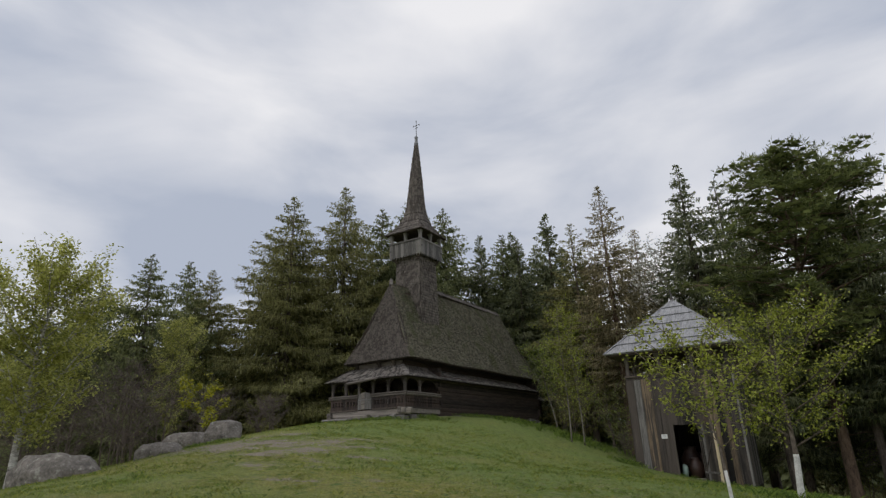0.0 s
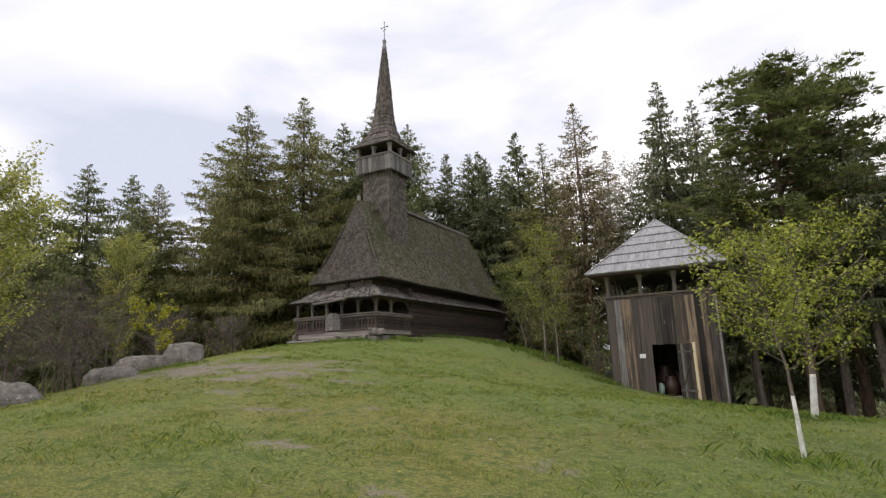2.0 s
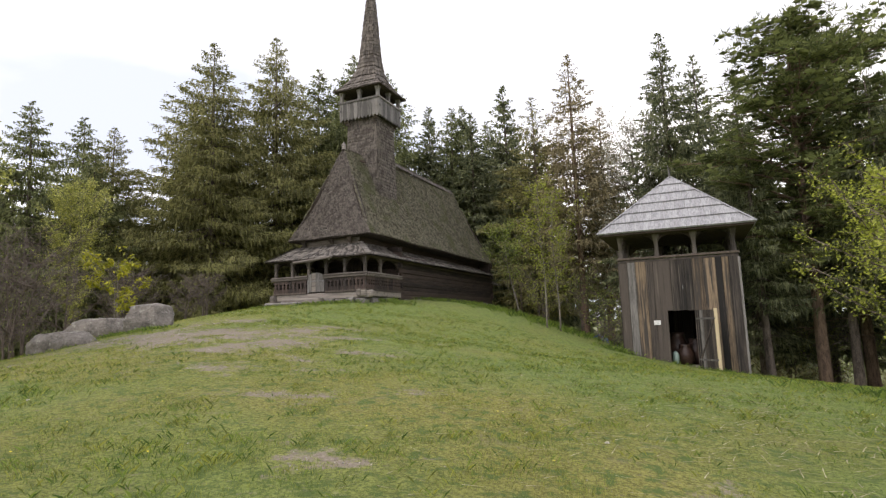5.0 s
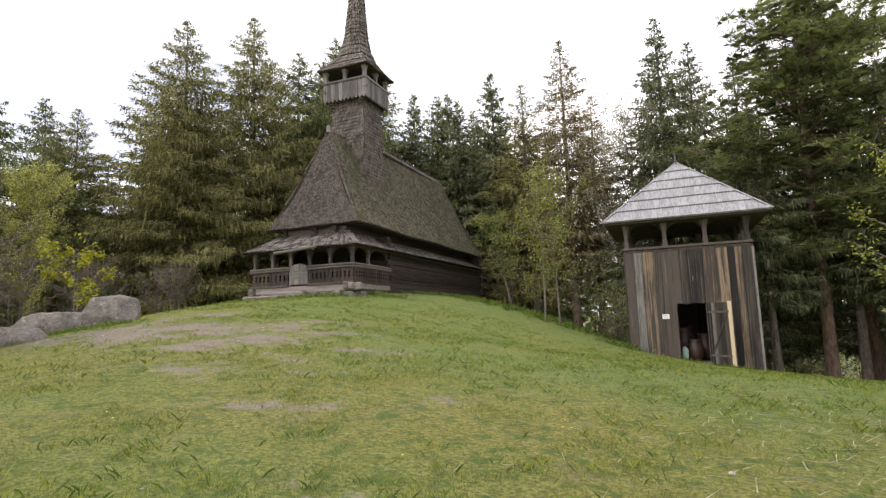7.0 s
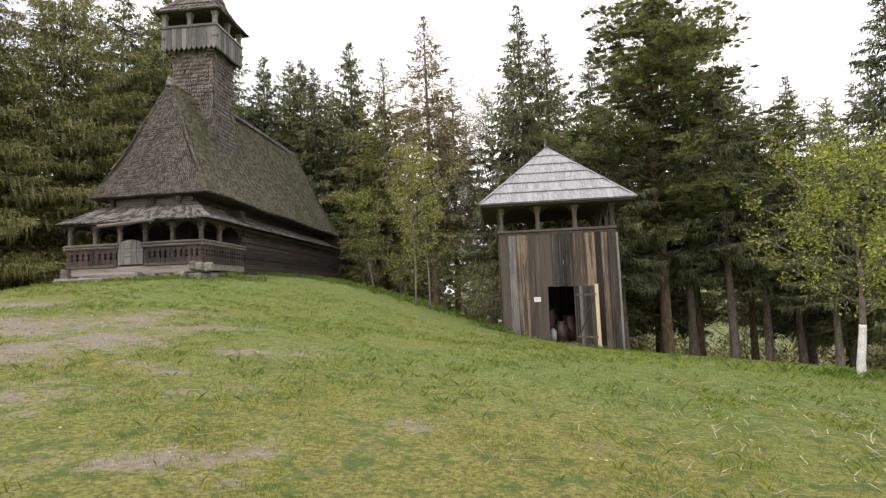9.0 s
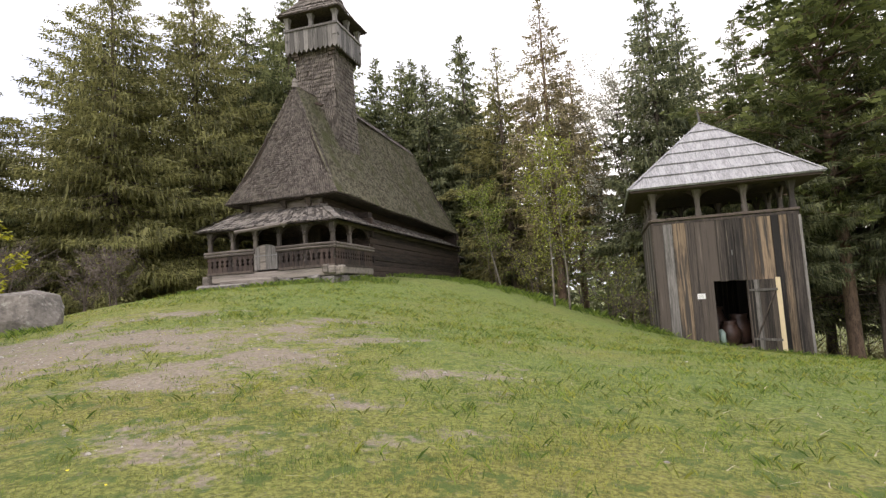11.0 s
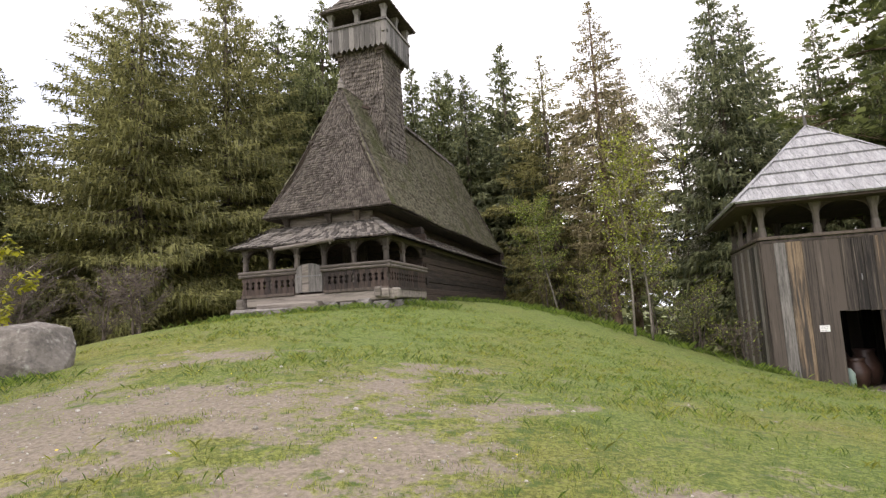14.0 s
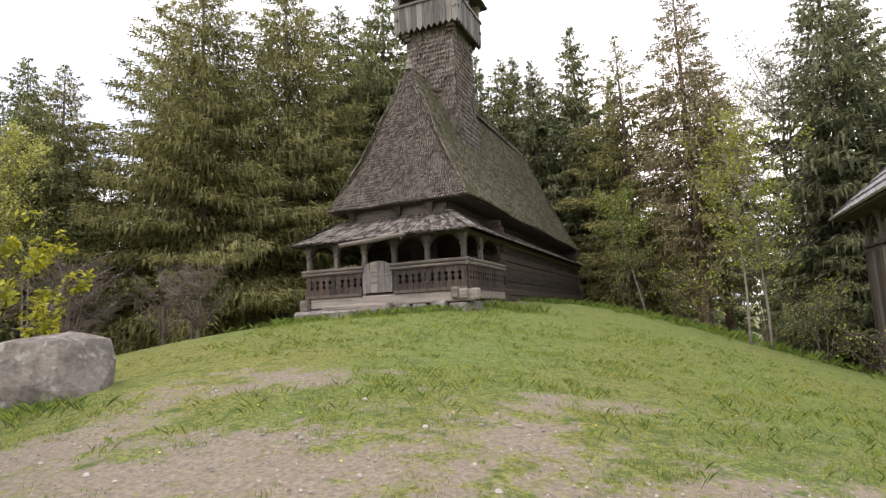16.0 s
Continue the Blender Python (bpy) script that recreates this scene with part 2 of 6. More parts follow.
class Build:
    """Collects faces for one mesh, in world metres."""

    def __init__(self):
        self.v, self.f = [], []

    def face(self, *pts):
        n = len(self.v)
        self.v.extend(tuple(p) for p in pts)
        self.f.append(tuple(range(n, n + len(pts))))
        return self

    def solid(self, rings, cap=True):
        """Loft through rings of equal length."""
        n, k = len(self.v), len(rings[0])
        for r in rings:
            self.v.extend(tuple(p) for p in r)
        for i in range(len(rings) - 1):
            for j in range(k):
                a, b = n + i * k + j, n + i * k + (j + 1) % k
                self.f.append((a, b, b + k, a + k))
        if cap:
            self.f.append(tuple(n + j for j in reversed(range(k))))
            self.f.append(tuple(n + (len(rings) - 1) * k + j for j in range(k)))
        return self

    def box(self, lo, hi, chamfer=0.0, turn=None, about=None):
        (x0, y0, z0), (x1, y1, z1) = lo, hi
        c = min(chamfer, abs(x1 - x0) / 3, abs(y1 - y0) / 3, abs(z1 - z0) / 3)
        if c:
            def ring(z, q):
                return [(x0 + q, y0, z), (x1 - q, y0, z), (x1, y0 + q, z), (x1, y1 - q, z), (x1 - q, y1, z), (x0 + q, y1, z), (x0, y1 - q, z), (x0, y0 + q, z)]
            rings = [[(min(max(x, x0 + c * 0.7), x1 - c * 0.7), min(max(y, y0 + c * 0.7), y1 - c * 0.7), z0) for x, y, _ in ring(z0, c)], ring(z0 + c, c), ring(z1 - c, c), [(min(max(x, x0 + c * 0.7), x1 - c * 0.7), min(max(y, y0 + c * 0.7), y1 - c * 0.7), z1) for x, y, _ in ring(z1, c)]]
        else:
            rings = [[(x0, y0, z), (x1, y0, z), (x1, y1, z), (x0, y1, z)] for z in (z0, z1)]
        if turn is not None:
            o = Vector(about if about else ((x0 + x1) / 2, (y0 + y1) / 2, (z0 + z1) / 2))
            rings = [[o + turn @ (Vector(p) - o) for p in r] for r in rings]
        return self.solid(rings)

    def plate(self, outline, away):
        """A flat outline given thickness along the vector away."""
        d = Vector(away)
        return self.solid([[Vector(p) for p in outline], [Vector(p) + d for p in outline]])

    def tube(self, path, radii, sides=8):
        pts = [Vector(p) for p in path]
        rings = []
        for i, p in enumerate(pts):
            way = (pts[min(i + 1, len(pts) - 1)] - pts[max(i - 1, 0)]).normalized()
            ref = Vector((0, 0, 1)) if abs(way.z) < 0.9 else Vector((1, 0, 0))
            a = way.cross(ref).normalized()
            b = way.cross(a)
            rings.append([p + (a * math.cos(k * math.tau / sides) + b * math.sin(k * math.tau / sides)) * radii[i] for k in range(sides)])
        return self.solid(rings)

    def mesh(self, name, mat, origin=(0, 0, 0), smooth=False):
        me = bpy.data.meshes.new(name)
        ox, oy, oz = origin
        me.from_pydata([(x - ox, y - oy, z - oz) for x, y, z in self.v], [], self.f)
        me.materials.append(mat)
        if smooth:
            me.polygons.foreach_set("use_smooth", [True] * len(me.polygons))
        me.update()
        return me


def thing(name, origin, label, category, group="", kind=""):
    ob = new(name)
    ob.location = origin
    ob.empty_display_size = 0.2
    ORIGIN[ob.name] = Vector(origin)
    return tagged(ob, label, category, group, kind)


def part(name, b, mat, parent, label="", kind="", smooth=False):
    o = ORIGIN[parent.name]
    ob = new(name, b.mesh(name, mat, o, smooth))
    ob.parent = parent
    ORIGIN[ob.name] = o
    return tagged(ob, label, kind=kind)


def single(name, b, mat, origin, label, category, group="", kind="", smooth=False):
    ob = new(name, b.mesh(name, mat, origin, smooth))
    ob.location = origin
    ORIGIN[ob.name] = Vector(origin)
    return tagged(ob, label, category, group, kind)


def lerp(a, b, t):
    return Vector(a).lerp(Vector(b), t)


# ---- ground ----
LATTICE_X, LATTICE_Y, LATTICE_STEP = -44.0, -8.0, 7.0
HEIGHTS = (
    (0.12, 0.01, -0.22, -0.48, -0.64, -0.63, -0.65, -0.79, -0.92),
    (-0.22, -0.3, -0.32, -0.09, 0.38, 0.71, 0.81, 0.91, 1.2),
    (-0.4, -0.5, -0.37, 0.44, 1.66, 2.01, 1.99, 2.47, 2.89),
    (-0.23, -0.24, -0.01, 1.57, 3.24, 2.94, 2.61, 3.71, 3.03),
    (0.23, 0.57, 1.28, 2.86, 3.25, 4.01, 3.77, 3.64, 0.55),
    (0.69, 1.1, 1.31, 1.79, 0.64, 1.74, 1.37, -0.51, -2.69),
    (0.64, 0.66, 0.38, 0.71, 0.41, -0.61, -1.88, -2.33, -2.56),
    (0.12, -0.02, -0.02, 0.21, -0.4, -0.93, -1.27, -2.67, -3.65),
    (-0.5, -0.67, -0.78, -1.17, -1.97, -2.51, -2.69, -3.67, -5.64),
)


def spline(u, n):
    u = min(max(u, 0.0), n - 1.0)
    k0 = int(u) - 1
    out = []
    for k in range(max(k0, 0), min(k0 + 4, n)):
        d = abs(u - k)
        out.append((k, 2 / 3 - d * d + d ** 3 / 2 if d < 1 else (2 - d) ** 3 / 6 if d < 2 else 0.0))
    total = sum(w for _, w in out)
    return [(k, w / total) for k, w in out]


def ground_z(x, y):
    """Height of the meadow: a smooth hill on a coarse lattice, running out level far away."""
    us, vs = spline((x - LATTICE_X) / LATTICE_STEP, 9), spline((y - LATTICE_Y) / LATTICE_STEP, 9)
    z = sum(a * b * HEIGHTS[i][j] for i, a in us for j, b in vs)
    far = max(0.0, math.hypot(max(-44 - x, 0, x - 12), max(-8 - y, 0, y - 48)))
    z -= 0.2 * math.exp(-((x + 20.6) / 2.6) ** 2 - ((y - 22.0) / 1.9) ** 2)
    return z + (-3.0 - z) * min(1.0, far / 60)


BARE = ((-14.2, 11.2, 3.4, 1.7, 0.4), (-11.9, 10.4, 1.3, 0.9, 0.2), (-13.0, 12.6, 1.6, 0.7, 0.6), (-10.6, 8.6, 1.3, 0.6, 0.3), (-15.6, 13.6, 1.2, 0.6, 0.5), (-8.6, 7.3, 1.0, 0.4, 0.5), (-12.3, 14.3, 0.8, 0.4, 0.6),
        (-9.6, 10.9, 0.9, 0.4, 0.3), (-6.4, 5.6, 0.7, 0.35, 0.2), (-7.0, 8.6, 0.6, 0.3, 0.4), (-4.4, 4.6, 0.6, 0.3, 0.6), (-11.0, 12.6, 0.8, 0.35, 0.5), (-3.2, 6.4, 0.5, 0.25, 0.2), (-16.4, 11.0, 1.6, 0.9, 0.3))


def soil(x, y):
    """How bare the earth is at a place, 0 to 1."""
    best = 0.0
    for cx, cy, rx, ry, turn in BARE:
        c, s = math.cos(-turn), math.sin(-turn)
        dx, dy = x - cx, y - cy
        q = ((dx * c - dy * s) / rx) ** 2 + ((dx * s + dy * c) / ry) ** 2
        if cx < -9:
            q /= 1.35
        if q < 4:
            best = max(best, math.exp(-q * 0.9) * (1.0 if cx < -11.5 else 0.72))
    if best < 0.02:
        return 0.0
    n = noise.fractal(Vector((x * 1.3, y * 1.3, 3.0)), 0.9, 2.1, 4)
    n2 = noise.fractal(Vector((x * 4.0, y * 4.0, 7.0)), 0.8, 2.1, 3)
    return min(0.9, max(0.0, (best * 0.9 + 0.55 * n + 0.42 * n2 - 0.3) * 1.6))


def lush(x, y):
    """Where the grass grows greener: round the hilltop and in drifts down the slope."""
    n = noise.fractal(Vector((x * 0.3, y * 0.3, 11.0)), 0.9, 2.0, 4)
    up = min(1.0, max(0.0, (y + 0.5 * (x + 9) - 9.5) / 5.0))
    return min(1.0, max(0.0, 0.32 + 0.6 * up + 0.75 * n))


def ground_material():
    m = bpy.data.materials.new("meadow ground")
    m.use_nodes = True
    nt = m.node_tree
    nt.nodes.clear()
    out = nt.nodes.new("ShaderNodeOutputMaterial")
    bsdf = node(nt, "ShaderNodeBsdfPrincipled", Roughness=0.95)
    co = nt.nodes.new("ShaderNodeTexCoord")

    def noise_of(scale, detail=5.0, rough=0.6):
        n = node(nt, "ShaderNodeTexNoise", Scale=scale, Detail=detail, Roughness=rough)
        nt.links.new(co.outputs["Object"], n.inputs["Vector"])
        return n.outputs["Fac"]

    def ramp(fac, a, ca, b, cb):
        r = nt.nodes.new("ShaderNodeValToRGB")
        r.color_ramp.elements[0].position, r.color_ramp.elements[0].color = a, (*ca, 1)
        r.color_ramp.elements[1].position, r.color_ramp.elements[1].color = b, (*cb, 1)
        nt.links.new(fac, r.inputs["Fac"])
        return r.outputs["Color"]

    def mix(fac, a, b):
        n = nt.nodes.new("ShaderNodeMix")
        n.data_type = "RGBA"
        nt.links.new(fac, n.inputs[0])
        nt.links.new(a, n.inputs[6])
        nt.links.new(b, n.inputs[7])
        return n.outputs[2]

    def span(fac, a, b):
        r = nt.nodes.new("ShaderNodeMapRange")
        r.inputs["From Min"].default_value, r.inputs["From Max"].default_value = a, b
        nt.links.new(fac, r.inputs["Value"])
        return r.outputs[0]

    fine, blade = noise_of(26.0, 9.0, 0.78), noise_of(110.0, 4.0, 0.75)
    yellow = ramp(fine, 0.41, (0.1, 0.097, 0.018), 0.59, (0.32, 0.31, 0.075))
    green = ramp(fine, 0.41, (0.07, 0.112, 0.016), 0.59, (0.235, 0.295, 0.064))
    rank = nt.nodes.new("ShaderNodeAttribute")
    rank.attribute_name = "lush"
    grass = mix(rank.outputs["Fac"], yellow, green)
    rich = ramp(blade, 0.3, (0.038, 0.07, 0.01), 0.7, (0.135, 0.195, 0.034))
    grass = mix(span(noise_of(5.5, 6.0, 0.66), 0.51, 0.62), grass, rich)
    dry = ramp(blade, 0.3, (0.13, 0.1, 0.05), 0.7, (0.3, 0.26, 0.15))
    grass = mix(span(noise_of(1.7, 6.0, 0.7), 0.6, 0.78), grass, dry)
    earth = ramp(noise_of(24.0, 8.0, 0.7), 0.36, (0.13, 0.106, 0.08), 0.64, (0.27, 0.225, 0.172))
    bare = nt.nodes.new("ShaderNodeAttribute")
    bare.attribute_name = "soil"
    ragged = nt.nodes.new("ShaderNodeMath")
    ragged.operation = "MULTIPLY_ADD"
    nt.links.new(noise_of(9.0, 8.0, 0.75), ragged.inputs[0])
    ragged.inputs[1].default_value = 3.2
    nt.links.new(bare.outputs["Fac"], ragged.inputs[2])
    colour = mix(span(ragged.outputs[0], 1.85, 2.35), grass, earth)
    nt.links.new(colour, bsdf.inputs["Base Color"])
    add = nt.nodes.new("ShaderNodeMath")
    nt.links.new(fine, add.inputs[0])
    nt.links.new(blade, add.inputs[1])
    b = node(nt, "ShaderNodeBump", Strength=0.7, Distance=0.035)
    nt.links.new(add.outputs[0], b.inputs["Height"])
    calm = nt.nodes.new("ShaderNodeMapRange")
    calm.inputs["From Min"].default_value, calm.inputs["From Max"].default_value = 1.85, 2.35
    calm.inputs["To Min"].default_value, calm.inputs["To Max"].default_value = 0.7, 0.16
    nt.links.new(ragged.outputs[0], calm.inputs["Value"])
    nt.links.new(calm.outputs[0], b.inputs["Strength"])
    nt.links.new(b.outputs[0], bsdf.inputs["Normal"])
    nt.links.new(bsdf.outputs[0], out.inputs["Surface"])
    return m


def grow(edges, fine, first, limit):
    """Steps that widen outward from a finely divided stretch."""
    a, b = edges
    inside = list(np.arange(a, b + 1e-6, fine))
    left, right, s = [a], [b], first
    while left[-1] > -limit:
        left.append(left[-1] - s)
        right.append(right[-1] + s)
        s *= 1.35
    return left[:0:-1] + inside + right[1:]


def build_ground():
    xs, ys = grow((-19.0, 1.0), 0.2, 0.5, 2600), grow((-2.0, 25.0), 0.2, 0.5, 2600)
    b, bare, rank = Build(), [], []
    for y in ys:
        for x in xs:
            near = -19.5 < x < 1.5 and -2.5 < y < 25.5
            bump = 0.02 * noise.fractal(Vector((x * 0.9, y * 0.9, 0)), 0.8, 2.2, 4) if near else 0.0
            s = soil(x, y) if near else 0.0
            b.v.append((float(x), float(y), ground_z(x, y) + bump - 0.02 * s))
            if y > 33 + 2 * noise.noise(Vector((x * 0.4, y * 0.4, 2))) or x > 9 or x < -25:
                s = 0.4
            bare.append(s)
            rank.append(lush(x, y))
    w = len(xs)
    for j in range(len(ys) - 1):
        for i in range(w - 1):
            b.f.append((j * w + i, j * w + i + 1, (j + 1) * w + i + 1, (j + 1) * w + i))
    me = b.mesh("ground", ground_material(), smooth=True)
    layer = me.attributes.new("soil", "FLOAT", "POINT")
    layer.data.foreach_set("value", bare)
    me.attributes.new("lush", "FLOAT", "POINT").data.foreach_set("value", rank)
    tagged(new("ground", me), "sloping spring meadow with worn bare earth", "meadow", kind="structure")


build_ground()


# ---- trees ----
def spray(b, rng, start, way, length, width, droop):
    """One flat twig of foliage: a tapering strip of two joined faces, hanging a little."""
    side = way.cross(Vector((0, 0, 1)))
    side = side.normalized() if side.length > 1e-3 else Vector((1, 0, 0))
    side = (side + Vector((0, 0, rng.uniform(-0.7, 0.7)))).normalized() * width / 2
    mid = start + way * length * 0.5 - Vector((0, 0, droop * 0.3))
    tip = start + way * length - Vector((0, 0, droop))
    n = len(b.v)
    b.v.extend((tuple(start), tuple(mid - side), tuple(mid + side), tuple(tip)))
    b.f.extend(((n, n + 1, n + 2), (n + 1, n + 3, n + 2)))


def shoot(b, rng, start, way, length, width, droop):
    """One thin pointed shoot."""
    side = Vector((rng.gauss(0, 1), rng.gauss(0, 1), rng.gauss(0, 0.8))).cross(way)
    side = side.normalized() * width / 2 if side.length > 1e-3 else Vector((width / 2, 0, 0))
    tip = start + way * length - Vector((0, 0, droop))
    n = len(b.v)
    b.v.extend((tuple(start - side), tuple(start + side), tuple(tip)))
    b.f.append((n, n + 1, n + 2))


def conifer(height, radius, seed, bare=0.06, whorls=40, arms=7, twigs=30, hang=0.25, thin=0.0, belly=2.0, twig=0.5, wide=0.07, rise=0.25, fill=4, ragged=0.16, dead=0):
    """Trunk and crown of a conifer, standing at the origin: whorled drooping boughs, coarse inside and finely twigged at their ends."""
    rng = random.Random(seed)
    trunk, crown = Build(), Build()
    lean = Vector((rng.uniform(-0.02, 0.02), rng.uniform(-0.02, 0.02), 0))
    base = 0.012 * height + 0.05
    down = Vector((0, 0, -1))
    def axis(z):
        return Vector((0, 0, z)) + lean * z
    trunk.tube([axis(height * k) + Vector((0, 0, -0.4 if k == 0 else 0)) for k in (0, 0.03, 0.2, 0.5, 0.8, 0.99)], [base * 1.35, base, base * 0.82, base * 0.55, base * 0.25, 0.015], 9)
    for _ in range(dead):
        a, z = rng.uniform(0, math.tau), height * rng.uniform(0.12, max(0.2, bare + 0.12))
        p = axis(z)
        q = p + Vector((math.cos(a), math.sin(a), rng.uniform(-0.35, 0.1))) * rng.uniform(0.5, 0.32 * radius + 0.7)
        trunk.tube([p, q], [0.02, 0.006], 3)
    for w in range(whorls):
        f0 = bare + (1 - bare) * (w + 0.5) / whorls
        turn = rng.uniform(0, math.tau)
        for a in range(arms):
            if rng.random() < thin:
                continue
            f = min(0.988, max(bare, f0 + rng.gauss(0, 1.1 / whorls)))
            ang = turn + a * math.tau / arms + rng.uniform(-0.35, 0.35)
            out = Vector((math.cos(ang), math.sin(ang), 0))
            lump = noise.noise(Vector((math.cos(ang) * 1.1 + seed, math.sin(ang) * 1.1, f * 9)))
            length = radius * (1 - f ** belly) * (0.92 + ragged * 1.6 * lump + rng.uniform(-ragged, ragged)) + 0.1
            if f < bare + 0.1:
                length *= 0.7 + 0.3 * (f - bare) / 0.1
            start = axis(f * height)
            up = rise * (f - 0.45) * 2
            sag = hang * rng.uniform(0.7, 1.5) * min(1.0, 2.2 * (1 - f))
            side = Vector((-out.y, out.x, 0))
            share = length / radius
            small = min(1.0, 0.24 + 1.1 * share)
            pts = [start + out * length * q + Vector((0, 0, length * (up * q - sag * q * (1 - 0.5 * q * q)))) for q in (0, 0.25, 0.5, 0.75, 1)]
            r0 = 0.01 + 0.013 * length
            if a % 2 == 0:
                trunk.tube(pts[:3], [r0, r0 * 0.7, r0 * 0.3], 3)
            for _ in range(fill if share > 0.12 else 2):
                q = rng.uniform(0.04, 0.6)
                i = min(3, int(q * 4))
                p = pts[i].lerp(pts[i + 1], q * 4 - i) + side * rng.uniform(-0.22, 0.22) * length * (1 - q * 0.5)
                way = (out * rng.uniform(0.2, 1.0) + Vector((rng.gauss(0, 0.6), rng.gauss(0, 0.6), rng.uniform(-0.9, 0.0)))).normalized()
                spray(crown, rng, p, way, twig * small * rng.uniform(0.9, 1.7), wide * small * rng.uniform(2.0, 3.4), twig * 0.3 * small)
            count = max(5, int(twigs * (0.03 + 1.3 * share ** 1.5)))
            for _ in range(count):
                q = 1.0 - 0.72 * rng.random() ** 1.35
                i = min(3, int(q * 4))
                p = pts[i].lerp(pts[i + 1], q * 4 - i)
                way0 = (pts[i + 1] - pts[i]).normalized()
                size = twig * rng.uniform(0.55, 1.3) * (0.55 + 0.7 * (1 - q)) * small
                fan = rng.uniform(-1, 1)
                p = p + side * fan * length * 0.3 * (1.06 - q) ** 0.7 - out * abs(fan) * length * 0.06
                if rng.random() < hang * 1.1:
                    way = (way0 * rng.uniform(0.1, 0.5) + down + Vector((rng.gauss(0, 0.14), rng.gauss(0, 0.14), 0))).normalized()
                    size *= 1.25
                else:
                    way = Matrix.Rotation(fan * rng.uniform(0.5, 1.1), 3, "Z") @ way0
                spread = Vector((rng.gauss(0, 0.12), rng.gauss(0, 0.12), rng.uniform(-0.12, 0.08))) * (0.2 + 0.25 * length)
                shoot(crown, rng, p + spread, way, size * 1.15, wide * rng.uniform(0.9, 1.7), size * rng.uniform(0.05, 0.2 + hang))
            spray(crown, rng, pts[3], (pts[4] - pts[3]).normalized(), length * 0.25 + twig * 0.4 * small, wide * 1.2 * small, 0.02)
    return trunk, crown


def pine(height, radius, seed, bare=0.33, limbs=80):
    """A Scots pine: long trunk, uneven crooked limbs, flat plates of tufted needles with gaps between them."""
    rng = random.Random(seed)
    trunk, crown = Build(), Build()
    base = 0.27
    trunk.tube([(0, 0, -0.4), (0.02, 0, 0.5), (0.05, 0.03, height * 0.3), (-0.05, 0.1, height * 0.6), (0.05, 0, height * 0.96)], [base * 1.3, base, base * 0.8, base * 0.5, 0.04], 10)
    for _ in range(26):
        a, z = rng.uniform(0, math.tau), height * rng.uniform(0.12, bare + 0.1)
        reach = rng.uniform(0.5, 2.2)
        trunk.tube([(0, 0, z), (math.cos(a) * reach * 0.5, math.sin(a) * reach * 0.5, z + rng.uniform(-0.2, 0.2)), (math.cos(a) * reach, math.sin(a) * reach, z + rng.uniform(-0.6, 0.3))], [0.03, 0.02, 0.006], 3)
    for w in range(limbs):
        f = bare + (0.985 - bare) * (w + rng.random()) / limbs
        q0 = (f - bare) / (1 - bare)
        shape = math.sin(min(1.0, q0 * 0.86 + 0.2) * math.pi) ** 0.55 if q0 < 0.93 else 0.42
        length = radius * max(0.25, shape) * rng.uniform(0.6, 1.04)
        ang = w * 2.4 + rng.uniform(-0.5, 0.5)
        out = Vector((math.cos(ang), math.sin(ang), 0))
        start = Vector((0, 0, f * height))
        end = start + out * length + Vector((0, 0, length * rng.uniform(-0.16, 0.26)))
        mid = start.lerp(end, 0.5) + Vector((rng.gauss(0, 0.15), rng.gauss(0, 0.15), 0.06 * length))
        trunk.tube([start, mid, end], [0.035 + 0.012 * length, 0.035, 0.012], 4)
        for c in range(6 + int(length * 1.1)):
            q = 1.05 - 0.75 * rng.random() ** 1.3
            centre = (start.lerp(mid, q * 2) if q < 0.5 else mid.lerp(end, q * 2 - 1)) + Vector((rng.gauss(0, 0.5), rng.gauss(0, 0.5), rng.gauss(0.1, 0.14)))
            trunk.tube([mid.lerp(end, max(0.0, q * 2 - 1.3)), centre], [0.014, 0.005], 3)
            for _ in range(5):
                heart = centre + Vector((rng.gauss(0, 0.3), rng.gauss(0, 0.3), rng.gauss(0, 0.09)))
                for _ in range(9):
                    way = Vector((rng.gauss(0, 1), rng.gauss(0, 1), rng.gauss(0.45, 0.55))).normalized()
                    spray(crown, rng, heart + way * 0.05, way, rng.uniform(0.2, 0.4), rng.uniform(0.035, 0.06), 0.0)
                spray(crown, rng, heart, Vector((rng.gauss(0, 1), rng.gauss(0, 1), 0.1)).normalized(), 0.45, 0.28, 0.05)
    return trunk, crown


